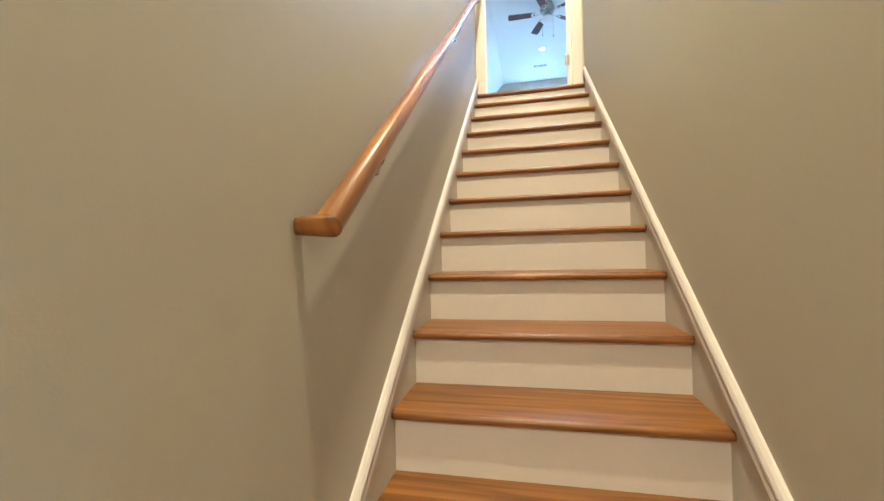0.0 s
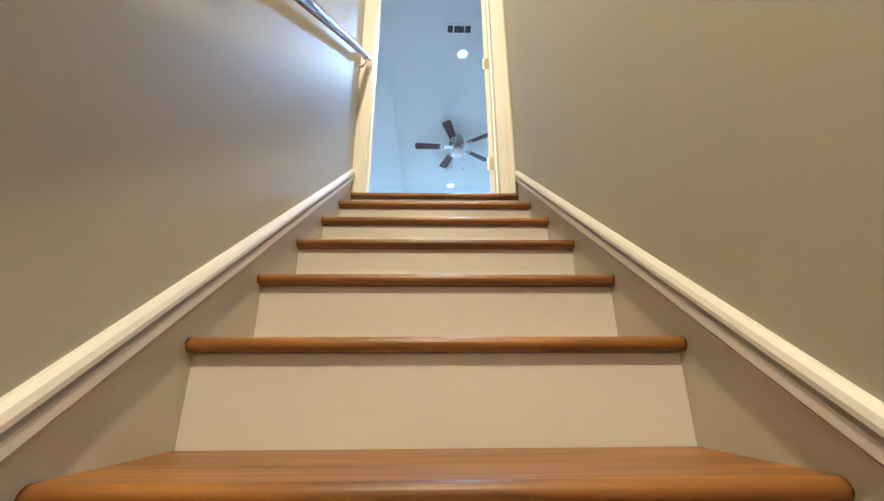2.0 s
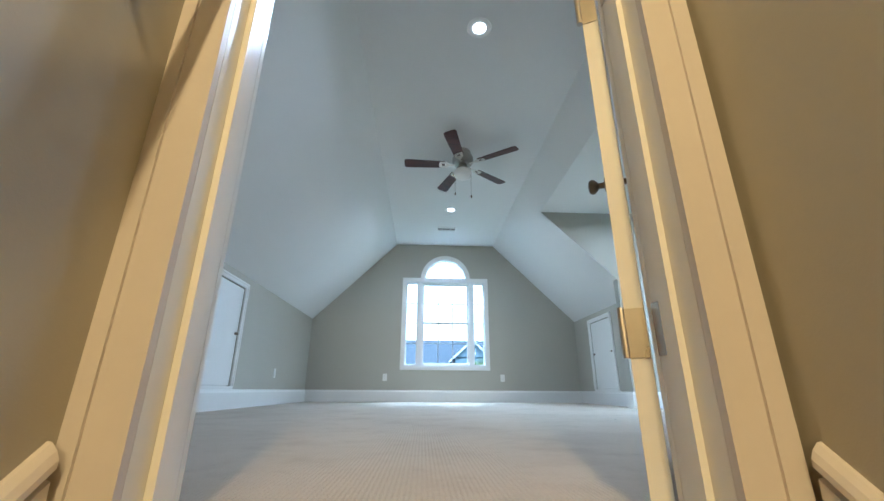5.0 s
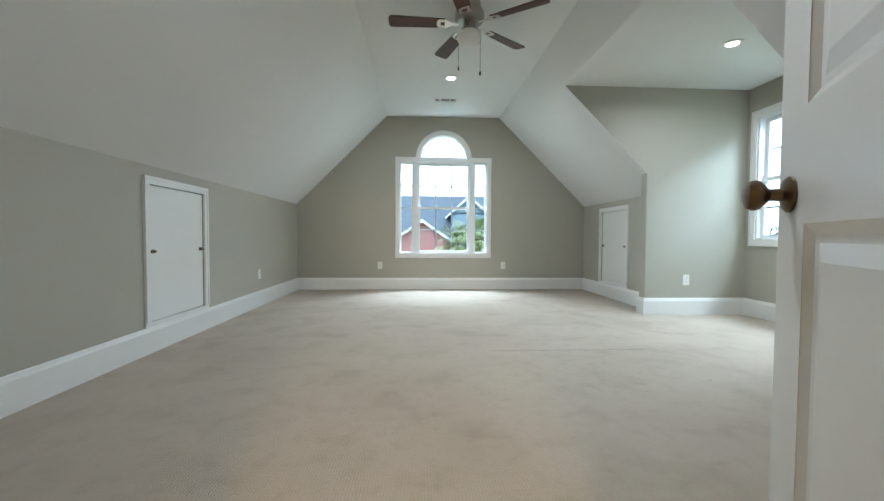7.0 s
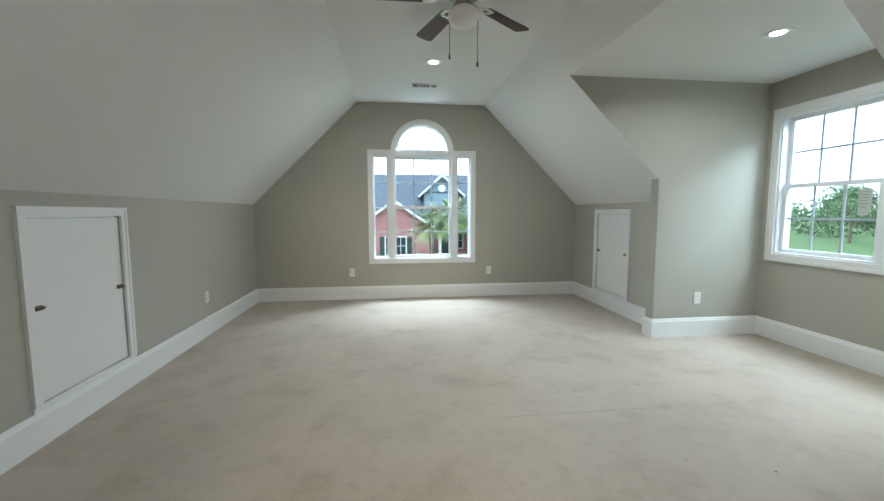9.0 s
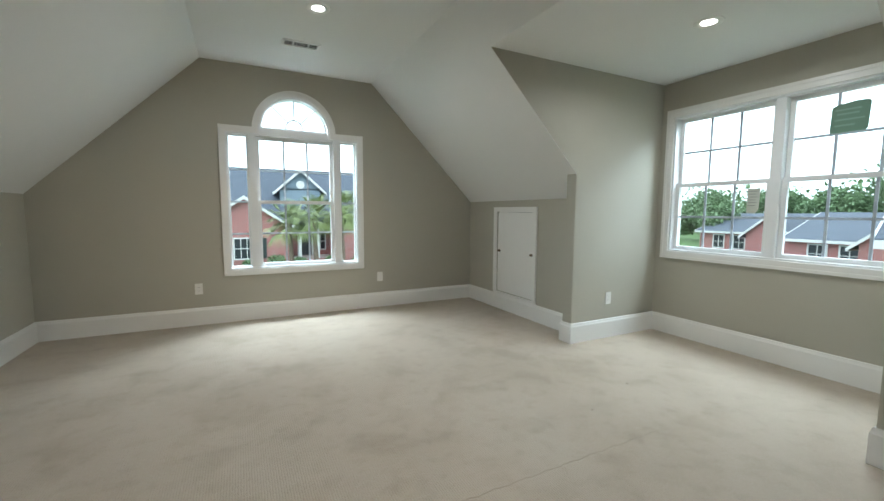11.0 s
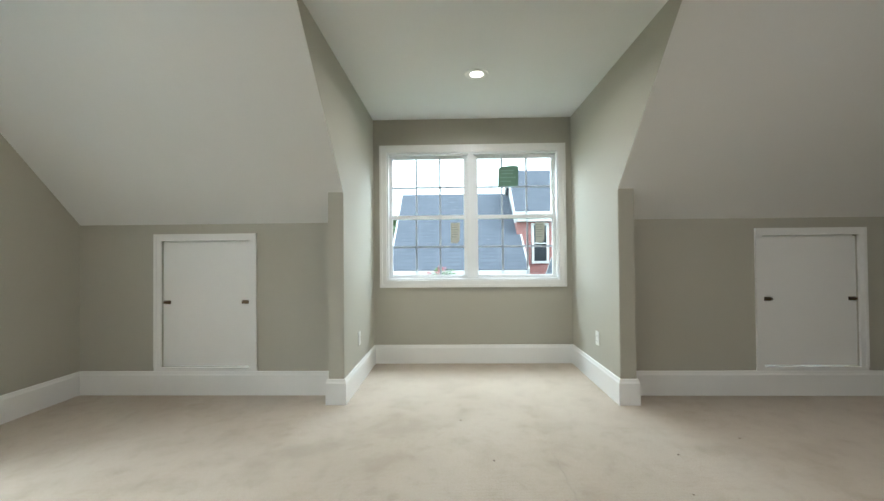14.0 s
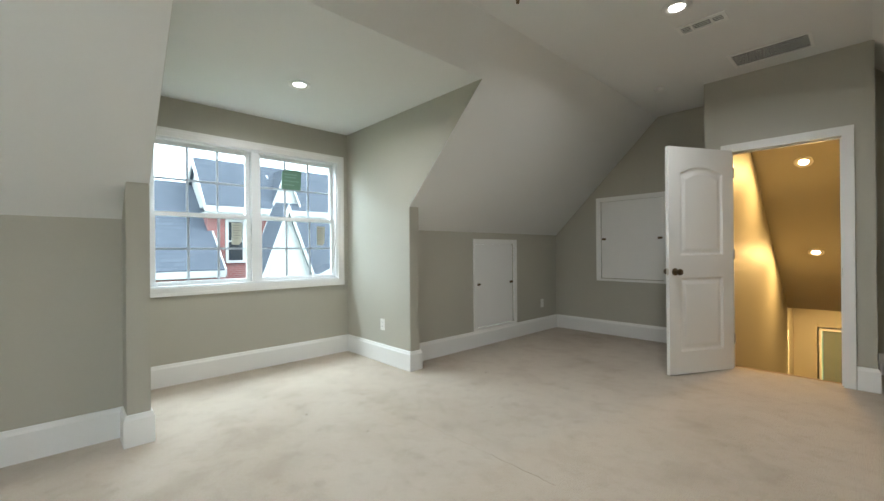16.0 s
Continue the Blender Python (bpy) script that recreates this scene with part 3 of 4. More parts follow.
P_LOW, P_HIGH = (0.125, 0.20, LW_ - 0.125, 0.86, 0.0), (0.125, 1.06, LW_ - 0.125, 1.80, 0.055)
bm = bmesh.new()
slab(bm, rect(0, 0, LW_, LH), [arched(*P_LOW), arched(*P_HIGH)], plane((0, 0, 0), (1, 0, 0), (0, 0, 1)), LT)
stiles = part("stiles", bm, TRIM, leaf)
for p in (P_LOW, P_HIGH):
    bm = bmesh.new()
    for y, sgn in ((-0.0005, 1), (-LT + 0.0005, -1)):
        loops = []
        for inset, depth in ((-0.001, 0.0), (0.018, 0.010), (0.032, 0.010), (0.062, 0.003)):
            loops.append([bm.verts.new((u, y - sgn * depth, v)) for u, v in arched(p[0] + inset, p[1] + inset, p[2] - inset, p[3] - inset, p[4])])
        for a, b in zip(loops, loops[1:]):
            for i in range(len(a)):
                j = (i + 1) % len(a)
                if (a[i].co - a[j].co).length > 1e-4:
                    bm.faces.new((a[i], a[j], b[j], b[i]))
                else:
                    bm.faces.new((a[i], b[j], b[i])) if (b[i].co - b[j].co).length > 1e-4 else None
        bm.faces.new(loops[-1])
    part("panel", bm, TRIM, leaf)
for y, sgn in ((0.0, 1), (-LT, -1)):
    bm = bmesh.new()
    lathe(bm, [(0, 0), (0.033, 0), (0.033, 0.005), (0.026, 0.011), (0.012, 0.014), (0.011, 0.032), (0.018, 0.038), (0.027, 0.047), (0.029, 0.056), (0.025, 0.066), (0.012, 0.071), (0, 0.072)], plane((LW_ - 0.062, y, 0.915), (1, 0, 0), (0, 0, -sgn)), 24)
    part("door_knob", bm, BRONZE, leaf, "aged bronze round door knob", smooth=True)
bm = bmesh.new()
box(bm, LW_ - 0.0005, -0.030, 0.885, LW_ + 0.0015, -0.006, 0.945)
box(bm, LW_ + 0.001, -0.024, 0.905, LW_ + 0.009, -0.012, 0.925)
part("latch", bm, NICKEL, leaf, "metal latch plate")
for z in (0.28, 1.06, 1.82):
    bm = bmesh.new()
    lathe(bm, [(0, -0.045), (0.007, -0.045), (0.007, 0.045), (0, 0.045)], pose(-0.006, 0.006, z), 10)
    box(bm, -0.0025, -0.033, z - 0.044, -0.0005, 0.002, z + 0.044)
    part("hinge", bm, NICKEL, leaf, "satin nickel hinge")
    bm = bmesh.new()
    box(bm, DOOR1 - 0.0025, BY - 0.036, z - 0.032, DOOR1 - 0.0005, BY - 0.002, z + 0.056)
    part("hinge_plate", bm, NICKEL, door)
bm = bmesh.new()
box(bm, DOOR0 + 0.0005, BY - 0.034, 0.895, DOOR0 + 0.0025, BY - 0.006, 0.965)
part("strike_plate", bm, NICKEL, door)

# the hall's doorway, below; its grey leaf stands in for the dim room beyond
hall_doorway = thing("door_2", "white cased doorway at the stair foot, a grey panel for the dim room beyond", "door", kind="structure")
bm = bmesh.new()
slab(bm, rect(HD0 + 0.02, LOW + 0.01, HD1 - 0.02, HDH - 0.02), [rect(HD0 + 0.14, LOW + 0.2, HD1 - 0.14, LOW + 0.9), rect(HD0 + 0.14, LOW + 1.05, HD1 - 0.14, LOW + 1.9)], plane((0, HY - 0.05, 0), (1, 0, 0), (0, 0, 1)), 0.035)
box(bm, HD0 + 0.13, HY - 0.075, LOW + 0.19, HD1 - 0.13, HY - 0.06, LOW + 1.91)
part("leaf", bm, SLATE, hall_doorway)
bm = bmesh.new()
casing(bm, HD0 + 0.01, HD1 - 0.01, LOW, HDH - 0.01, 0.07, plane((0, HY, 0), (1, 0, 0), (0, 0, 1)) @ Matrix.Translation((0, 0, -0.018)), 0.018)
casing(bm, HD0 + 0.01, HD1 - 0.01, LOW, HDH - 0.01, 0.07, Matrix.Translation((0, HY, 0)) @ plane((0, 0, 0), (-1, 0, 0), (0, 0, 1)) @ Matrix.Scale(-1, 4, (1, 0, 0)), 0.018)
part("casing", bm, TRIM, hall_doorway)

side_door = thing("door_3", "white panelled side door in the lower hall", "door", kind="structure")
SD = plane((HX1, 0, 0), (0, -1, 0), (0, 0, 1))
bm = bmesh.new()
casing(bm, 5.25, 6.0, LOW, LOW + 2.04, 0.07, SD, 0.022)
part("casing", bm, TRIM, side_door)
bm = bmesh.new()
slab(bm, rect(5.252, LOW + 0.008, 5.998, LOW + 2.037), [rect(5.38, LOW + 0.2, 5.87, LOW + 0.9), rect(5.38, LOW + 1.05, 5.87, LOW + 1.88)], SD, 0.012)
slab(bm, rect(5.37, LOW + 0.19, 5.88, LOW + 1.89), [], SD, 0.004)
leaf3 = part("leaf", bm, TRIM, side_door)
bm = bmesh.new()
lathe(bm, [(0, 0.012), (0.028, 0.012), (0.012, 0.022), (0.012, 0.045), (0.027, 0.058), (0.02, 0.075), (0, 0.078)], SD @ Matrix.Translation((5.32, LOW + 0.95, 0)), 18)
part("door_knob", bm, BRONZE, leaf3, "aged bronze knob", smooth=True)

# ---------------- knee wall hatches ----------------


def hatch(name, u0, u1, v0, v1, m, label, latches=True):
    """m: x along the wall, y up, z into the room."""
    t = thing(name, label, "access hatch", group="attic access hatches")
    bm = bmesh.new()
    casing(bm, u0 + CAS, u1 - CAS, v0 + 0.03, v1 - CAS, CAS - 0.002, m, 0.020)
    slab(bm, rect(u0, v0, u1, v0 + 0.029), [], m, 0.012)
    part("casing", bm, TRIM, t)
    bm = bmesh.new()
    a, b, c, d = u0 + CAS + 0.006, u1 - CAS - 0.006, v0 + 0.036, v1 - CAS - 0.008
    box(bm, a, c, -0.030, b, d, -0.006, m)
    part("panel", bm, TRIM, t, bevel=0.003)
    bm = bmesh.new()
    o = 0.0004
    slab(bm, rect(u0 + CAS - o, v0 + 0.03, u1 - CAS + o, v1 - CAS + o), [rect(a - 0.001, c - 0.001, b + 0.001, d + 0.001)], m @ Matrix.Translation((0, 0, -0.045)), 0.012)
    part("stop", bm, TRIM, t)
    for u in (a + 0.035, b - 0.035):
        bm = bmesh.new()
        z = (v0 + v1) / 2
        box(bm, u - 0.026, z - 0.014, -0.006, u + 0.026, z + 0.014, -0.002, m)
        box(bm, u - 0.022, z - 0.008, -0.002, u + 0.030, z + 0.008, 0.010, m)
        lathe(bm, [(0, 0.0), (0.009, 0.0), (0.009, 0.016), (0, 0.018)], m @ Matrix.Translation((u + (0.012 if u < (u0 + u1) / 2 else -0.012), z, -0.002)), 10)
        part("latch", bm, BRONZE, t, "small aged brass slide latch")
    return t


E_IN = plane((XE, 0, 0), (0, -1, 0), (0, 0, 1))
W_IN = plane((XW, 0, 0), (0, 1, 0), (0, 0, 1))
S_IN = plane((0, YS, 0), (-1, 0, 0), (0, 0, 1))
hatch("access_hatch", -H_A[1], -H_A[0], *HZ, E_IN, "white access hatch in the knee wall near the gable")
hatch("access_hatch", -H_B[1], -H_B[0], *HZ, E_IN, "white access hatch in the knee wall past the dormer")
hatch("access_hatch", *H_W, *HZ, W_IN, "white access hatch in the long unbroken knee wall")
hatch("access_hatch", -H_C[1], -H_C[0], H_C[2], H_C[3], S_IN, "square white access hatch high on the end wall")

# ---------------- windows ----------------


def bar(bm, m, u0, v0, u1, v1, z0, z1):
    box(bm, u0, v0, z0, u1, v1, z1, m)


def pane(parent, m, u0, v0, u1, v1, z):
    bm = bmesh.new()
    box(bm, u0, v0, z - 0.002, u1, v1, z + 0.002, m)
    ob = part("pane", bm, GLASS, parent)
    ob.visible_shadow = False


def sash(parent, m, u0, v0, u1, v1, z, cols, rows, w=0.036, d=0.03):
    bm = bmesh.new()
    slab(bm, rect(u0, v0, u1, v1), [rect(u0 + w, v0 + w, u1 - w, v1 - w)], m @ Matrix.Translation((0, 0, z - d / 2)), d)
    s = part("sash", bm, VINYL, parent)
    a, b, c, e = u0 + w, v0 + w, u1 - w, v1 - w
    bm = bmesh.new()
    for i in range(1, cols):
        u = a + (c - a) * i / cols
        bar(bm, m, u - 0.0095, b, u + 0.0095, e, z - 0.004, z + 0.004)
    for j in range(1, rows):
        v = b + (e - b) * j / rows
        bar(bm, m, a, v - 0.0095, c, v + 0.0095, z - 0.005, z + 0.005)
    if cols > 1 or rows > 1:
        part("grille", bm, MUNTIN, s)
    pane(s, m, a - 0.004, b - 0.004, c + 0.004, e + 0.004, z + 0.009)


def double_hung(parent, m, u0, v0, u1, v1, cols, rows_each, meet):
    sash(parent, m, u0, meet - 0.018, u1, v1, -0.095, cols, rows_each)
    sash(parent, m, u0, v0, u1, meet + 0.018, -0.062, cols, rows_each)


N_IN = Matrix(((1, 0, 0, 0), (0, 0, -1, YN), (0, 1, 0, 0), (0, 0, 0, 1)))            # x east, y up, z into the room
win = thing("window_1", "white arched palladian window with a fanlight and side lights", "window", kind="structure")
bm = bmesh.new()
cw = 0.07
for a, b, d in ((-0.004, 0.038, 0.016), (0.038, 0.060, 0.024)):
    slab(bm, palladian(WX0 - b, WX1 + b, WZ0 - b, WZ1 + b, ARC_R + b), [palladian(WX0 - a, WX1 + a, WZ0 - a, WZ1 + a, ARC_R + a)], N_IN, d)
part("casing", bm, TRIM, win, "white moulded casing with an arched head")
bm = bmesh.new()
slab(bm, palladian(WX0 + 0.001, WX1 - 0.001, WZ0 + 0.001, WZ1 - 0.001, ARC_R - 0.001), [palladian(WX0 + 0.016, WX1 - 0.016, WZ0 + 0.022, WZ1 - 0.022, ARC_R - 0.022)], N_IN @ Matrix.Translation((0, 0, -0.15)), 0.148)
part("frame", bm, VINYL, win)
M0, M1 = -0.113, 0.80                               # centres of the mullions
for u in (M0, M1):
    bm = bmesh.new()
    bar(bm, N_IN, u - 0.040, WZ0 + 0.0225, u + 0.040, WZ1 + 0.02, -0.14, -0.012)
    part("mullion", bm, VINYL, win, bevel=0.004)
bm = bmesh.new()
bar(bm, N_IN, ARC_X - ARC_R + 0.022, WZ1 - 0.022, ARC_X + ARC_R - 0.022, WZ1 + 0.055, -0.14, -0.010)
part("transom", bm, VINYL, win, bevel=0.004)
double_hung(win, N_IN, M0 + 0.0405, WZ0 + 0.0225, M1 - 0.0405, WZ1 - 0.0225, 3, 2, 1.305)
sash(win, N_IN, WX0 + 0.0165, WZ0 + 0.0225, M0 - 0.0405, WZ1 - 0.0225, -0.08, 1, 4, 0.015)
sash(win, N_IN, M1 + 0.0405, WZ0 + 0.0225, WX1 - 0.0165, WZ1 - 0.0225, -0.08, 1, 4, 0.015)
ac, rr = (ARC_X, WZ1 + 0.0555), ARC_R - 0.0225
half = lambda r, n=24: [(ac[0] + r * math.cos(math.pi * i / n), ac[1] + (r - 0.0) * math.sin(math.pi * i / n) * 0.985) for i in range(n + 1)]
bm = bmesh.new()
slab(bm, half(rr), [[(u, v + 0.03) for u, v in half(rr - 0.028)]], N_IN @ Matrix.Translation((0, 0, -0.10)), 0.032)
fan_sash = part("sash", bm, VINYL, win, "half-round fanlight sash")
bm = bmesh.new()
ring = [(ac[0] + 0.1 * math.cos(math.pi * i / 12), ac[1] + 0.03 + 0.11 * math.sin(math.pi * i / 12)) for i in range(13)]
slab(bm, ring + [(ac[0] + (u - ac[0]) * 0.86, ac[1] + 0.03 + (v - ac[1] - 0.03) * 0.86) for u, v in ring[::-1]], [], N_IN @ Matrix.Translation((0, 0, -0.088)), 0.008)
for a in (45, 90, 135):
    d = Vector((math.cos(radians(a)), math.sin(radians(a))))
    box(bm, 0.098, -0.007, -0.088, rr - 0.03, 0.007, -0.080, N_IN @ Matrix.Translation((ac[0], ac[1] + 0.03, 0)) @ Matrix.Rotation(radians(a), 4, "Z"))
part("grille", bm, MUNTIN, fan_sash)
bm = bmesh.new()
slab(bm, [(u, v + 0.03) for u, v in half(rr - 0.024)], [], N_IN @ Matrix.Translation((0, 0, -0.079)), 0.004)
ob = part("pane", bm, GLASS, fan_sash)
ob.visible_shadow = False

D_IN = plane((DX, 0, 0), (0, -1, 0), (0, 0, 1))      # x to the south, z to the room
win2 = thing("window_2", "white twin double-hung window with stickers left on the glass", "window", kind="structure")
bm = bmesh.new()
for a, b, d in ((-0.004, 0.04, 0.016), (0.04, 0.066, 0.023)):
    slab(bm, rect(-DW1 - b, DWZ0 - b, -DW0 + b, DWZ1 + b), [rect(-DW1 - a, DWZ0 - a, -DW0 + a, DWZ1 + a)], D_IN, d)
part("casing", bm, TRIM, win2, "white moulded window casing")
bm = bmesh.new()
slab(bm, rect(-DW1 + 0.001, DWZ0 + 0.001, -DW0 - 0.001, DWZ1 - 0.001), [rect(-DW1 + 0.02, DWZ0 + 0.02, -DW0 - 0.02, DWZ1 - 0.02)], D_IN @ Matrix.Translation((0, 0, -0.15)), 0.148)
part("frame", bm, VINYL, win2)
DM = -3.368
bm = bmesh.new()
bar(bm, D_IN, DM - 0.035, DWZ0 + 0.0205, DM + 0.035, DWZ1 - 0.0205, -0.14, -0.014)
part("mullion", bm, VINYL, win2, bevel=0.004)
double_hung(win2, D_IN, -DW1 + 0.0205, DWZ0 + 0.0205, DM - 0.0355, DWZ1 - 0.0205, 3, 2, 1.475)
double_hung(win2, D_IN, DM + 0.0355, DWZ0 + 0.0205, -DW0 - 0.0205, DWZ1 - 0.0205, 3, 2, 1.475)
bm = bmesh.new()
slab(bm, [(-3.085, 1.80), (-3.075, 1.79), (-2.89, 1.792), (-2.878, 1.805), (-2.872, 1.985), (-2.89, 2.0), (-2.95, 2.003), (-3.05, 1.99), (-3.08, 1.975)], [], D_IN @ Matrix.Translation((0, 0, -0.0835)), 0.001)
st = part("sticker", bm, STICKER_G, win2, "green printed sticker")
bm = bmesh.new()
for v, a, b in ((1.945, -3.06, -2.92), (1.915, -3.05, -2.93), (1.875, -3.06, -2.90), (1.835, -3.06, -2.95)):
    bar(bm, D_IN, a, v, b, v + 0.012, -0.0822, -0.0818)
part("print", bm, material("sticker_print", (0.22, 0.36, 0.28), 0.5), st)
for u, v in ((-3.53, 1.32), (-2.67, 1.315)):
    bm = bmesh.new()
    pts = [(-0.045, -0.11), (0.02, -0.115), (0.045, -0.08), (0.05, 0.1), (0.0, 0.095), (-0.045, 0.1)]
    slab(bm, [(u + a, v + b) for a, b in pts], [], D_IN @ Matrix.Translation((0, 0, -0.050)), 0.001)
    paper = part("label", bm, STICKER_W, win2, "pale torn paper label")
    bm = bmesh.new()
    for i in range(6):
        bar(bm, D_IN, u - 0.036, v + 0.07 - i * 0.024, u + 0.03 - 0.012 * (i % 2), v + 0.075 - i * 0.024, -0.0488, -0.0484)
    part("print", bm, STICKER_INK, paper)

# ---------------- ceiling fixtures ----------------


def downlight(m, glow, power, colour, label, spread=2.9):
    t = thing("recessed_light", label, "ceiling light", m, "recessed lights")
    bm = bmesh.new()
    lathe(bm, [(0.047, -0.002), (0.060, -0.009), (0.072, -0.010), (0.086, -0.006), (0.090, 0.0), (0.090, 0.001), (0.047, 0.001)], None, 32)
    part("trim_ring", bm, TRIM, t, smooth=True)
    bm = bmesh.new()
    lathe(bm, [(0, -0.004), (0.048, -0.004), (0.048, 0.0), (0, 0.0)], None, 32)
    part("lens", bm, glow, t, "lit lens")
    lamp("AREA", "downlight", m @ Matrix.Translation((0, 0, -0.02)), power, colour, shape="DISK", size=0.12, spread=spread)


P_ROOM, P_STAIR = 15, 22
downlight(pose(0.335, 4.96, TOP), GLOW_ROOM, P_ROOM, ROOM, "lit recessed light in the flat ceiling near the gable")
downlight(pose(0.335, 1.74, TOP), GLOW_ROOM, P_ROOM, ROOM, "lit recessed light in the flat ceiling near the door")
downlight(pose(2.566, 3.362, DTOP), GLOW_ROOM, P_ROOM * 0.8, ROOM, "lit recessed light in the dormer ceiling")
for y in (-1.687, -3.145):
    downlight(pose(0, y, ST_LINE(y), math.degrees(math.atan(0.745))), GLOW_WARM, P_STAIR, WARM, "warm lit recessed light in the sloped stair ceiling")
downlight(pose(-0.1, -5.7, 0.1), GLOW_WARM, 42, WARM, "warm lit recessed light in the lower hall ceiling")


def vent(x0, y0, x1, y1, slats, label, bands=()):
    t = thing("ceiling_vent", label, "ceiling vent")
    bm = bmesh.new()
    f = 0.022
    slab(bm, rect(x0, y0, x1, y1), [rect(x0 + f, y0 + f, x1 - f, y1 - f)], pose(0, 0, TOP - 0.009), 0.0085)
    part("frame", bm, TRIM, t)
    bm = bmesh.new()
    box(bm, x0 + f, y0 + f, TOP - 0.0012, x1 - f, y1 - f, TOP - 0.0004)
    part("backing", bm, DARK, t)
    for a, b in bands or ((0, 1),):
        u0, u1 = x0 + f + (x1 - x0 - 2 * f) * a, x0 + f + (x1 - x0 - 2 * f) * b
        for i in range(slats):
            y = y0 + f + (y1 - y0 - 2 * f) * (i + 0.5) / slats
            bm = bmesh.new()
            box(bm, u0, -0.0024 if bands else -0.0014, -0.0006, u1, 0.0024 if bands else 0.0014, 0.0006, pose(0, y, TOP - 0.005, 50))
            part("slat", bm, TRIM, t)
    for a in [b for _, b in bands[:-1]]:
        bm = bmesh.new()
        u = x0 + f + (x1 - x0 - 2 * f) * a
        box(bm, u - 0.001, y0 + f, TOP - 0.0088, u + 0.012, y1 - f, TOP - 0.002)
        part("divider", bm, TRIM, t)


BANDS = ((0, 0.24), (0.285, 0.715), (0.76, 1.0))
vent(0.145, 5.645, 0.475, 5.79, 4, "white slotted ceiling register near the gable window", BANDS)
vent(0.125, 1.325, 0.425, 1.465, 4, "white slotted ceiling register near the door", BANDS)
vent(-0.25, 0.36, 0.275, 0.67, 12, "large white return-air grille in the ceiling", ((0, 1.0),)[:0])

det = thing("smoke_detector", "small round white smoke detector on the ceiling", "smoke detector", pose(0.9, 0.36, TOP))
bm = bmesh.new()
lathe(bm, [(0, -0.035), (0.03, -0.035), (0.045, -0.028), (0.05, -0.008), (0.05, -0.0005), (0, -0.0005)], None, 24)
part("body", bm, PLASTIC, det, smooth=True)

# ceiling fan
fan = thing("ceiling_fan", "five-blade hugger ceiling fan, mahogany blades and nickel motor", "ceiling fan", pose(0.365, 3.39, TOP))
bm = bmesh.new()
lathe(bm, [(0, -0.001), (0.085, -0.001), (0.092, -0.02), (0.078, -0.05), (0.105, -0.062), (0.118, -0.09), (0.118, -0.14), (0.1, -0.165), (0.06, -0.172), (0, -0.172)], None, 32)
part("motor", bm, GUNMETAL, fan, smooth=True)
bm = bmesh.new()
lathe(bm, [(0, -0.172), (0.05, -0.172), (0.052, -0.21), (0.07, -0.222), (0.07, -0.232), (0, -0.232)], None, 28)
part("switch_housing", bm, GUNMETAL, fan, "dark nickel switch housing", smooth=True)
bm = bmesh.new()
lathe(bm, [(0.066, -0.232), (0.092, -0.252), (0.1, -0.285), (0.088, -0.32), (0.055, -0.343), (0, -0.352)], None, 28)
part("globe", bm, FROST, fan, "frosted glass light bowl", smooth=True)
FAN_TURN = -35
for k in range(5):
    m = pose(0, 0, 0, 0, 0, FAN_TURN + 72 * k)
    bm = bmesh.new()
    tilt = m @ pose(0, 0, -0.178, 11, 0, 0)
    pts = [(0.20, -0.052), (0.60, -0.066)] + [(0.62 + 0.03 * math.sin(radians(a)), -0.036 - 0.03 * math.cos(radians(a))) for a in (30, 60, 90)] + [(0.65, 0.036)] + [(0.62 + 0.03 * math.cos(radians(a)), 0.036 + 0.03 * math.sin(radians(a))) for a in (30, 60, 90)] + [(0.20, 0.052)]
    slab(bm, pts, [], tilt, 0.006)
    blade = part("blade", bm, MAHOGANY, fan, bevel=0.0015)
    bm = bmesh.new()
    slab(bm, [(0.085, -0.012), (0.15, -0.014), (0.19, -0.045), (0.25, -0.045), (0.265, -0.02), (0.265, 0.02), (0.25, 0.045), (0.19, 0.045), (0.15, 0.014), (0.085, 0.012)], [rect(0.195, -0.02, 0.235, 0.02)], tilt @ Matrix.Translation((0, 0, -0.0045)), 0.004)
    part("bracket", bm, NICKEL, blade, "nickel blade bracket")
for x, y, l in ((-0.085, 0.03, 0.26), (0.085, -0.03, 0.32)):
    bm = bmesh.new()
    tube(bm, [(x * 0.8, y * 0.8, -0.222), (x, y, -0.24), (x, y, -0.24 - l)], 0.0015, 6)
    lathe(bm, [(0, 0), (0.005, -0.004), (0.008, -0.022), (0.006, -0.034), (0, -0.036)], pose(x, y, -0.24 - l), 10)
    part("pull_chain", bm, BRONZE, fan, "thin pull chain with a wooden bob")

# outlets


def outlet(m):
    t = thing("power_outlet", "white duplex power outlet above the baseboard", "outlet", m, "wall outlets")
    bm = bmesh.new()
    box(bm, -0.036, -0.058, 0, 0.036, 0.058, 0.006)
    part("plate", bm, PLASTIC, t, bevel=0.002)
    for v in (-0.02, 0.02):
        bm = bmesh.new()
        slab(bm, arched(-0.016, v - 0.013, 0.016, v + 0.010, 0.005), [], Matrix.Translation((0, 0, 0.006)), 0.002)
        sock = part("socket", bm, PLASTIC, t)
        bm = bmesh.new()
        for u in (-0.006, 0.006):
            box(bm, u - 0.001, v - 0.004, 0.0081, u + 0.001, v + 0.005, 0.0085)
        part("slot", bm, DARK, sock)


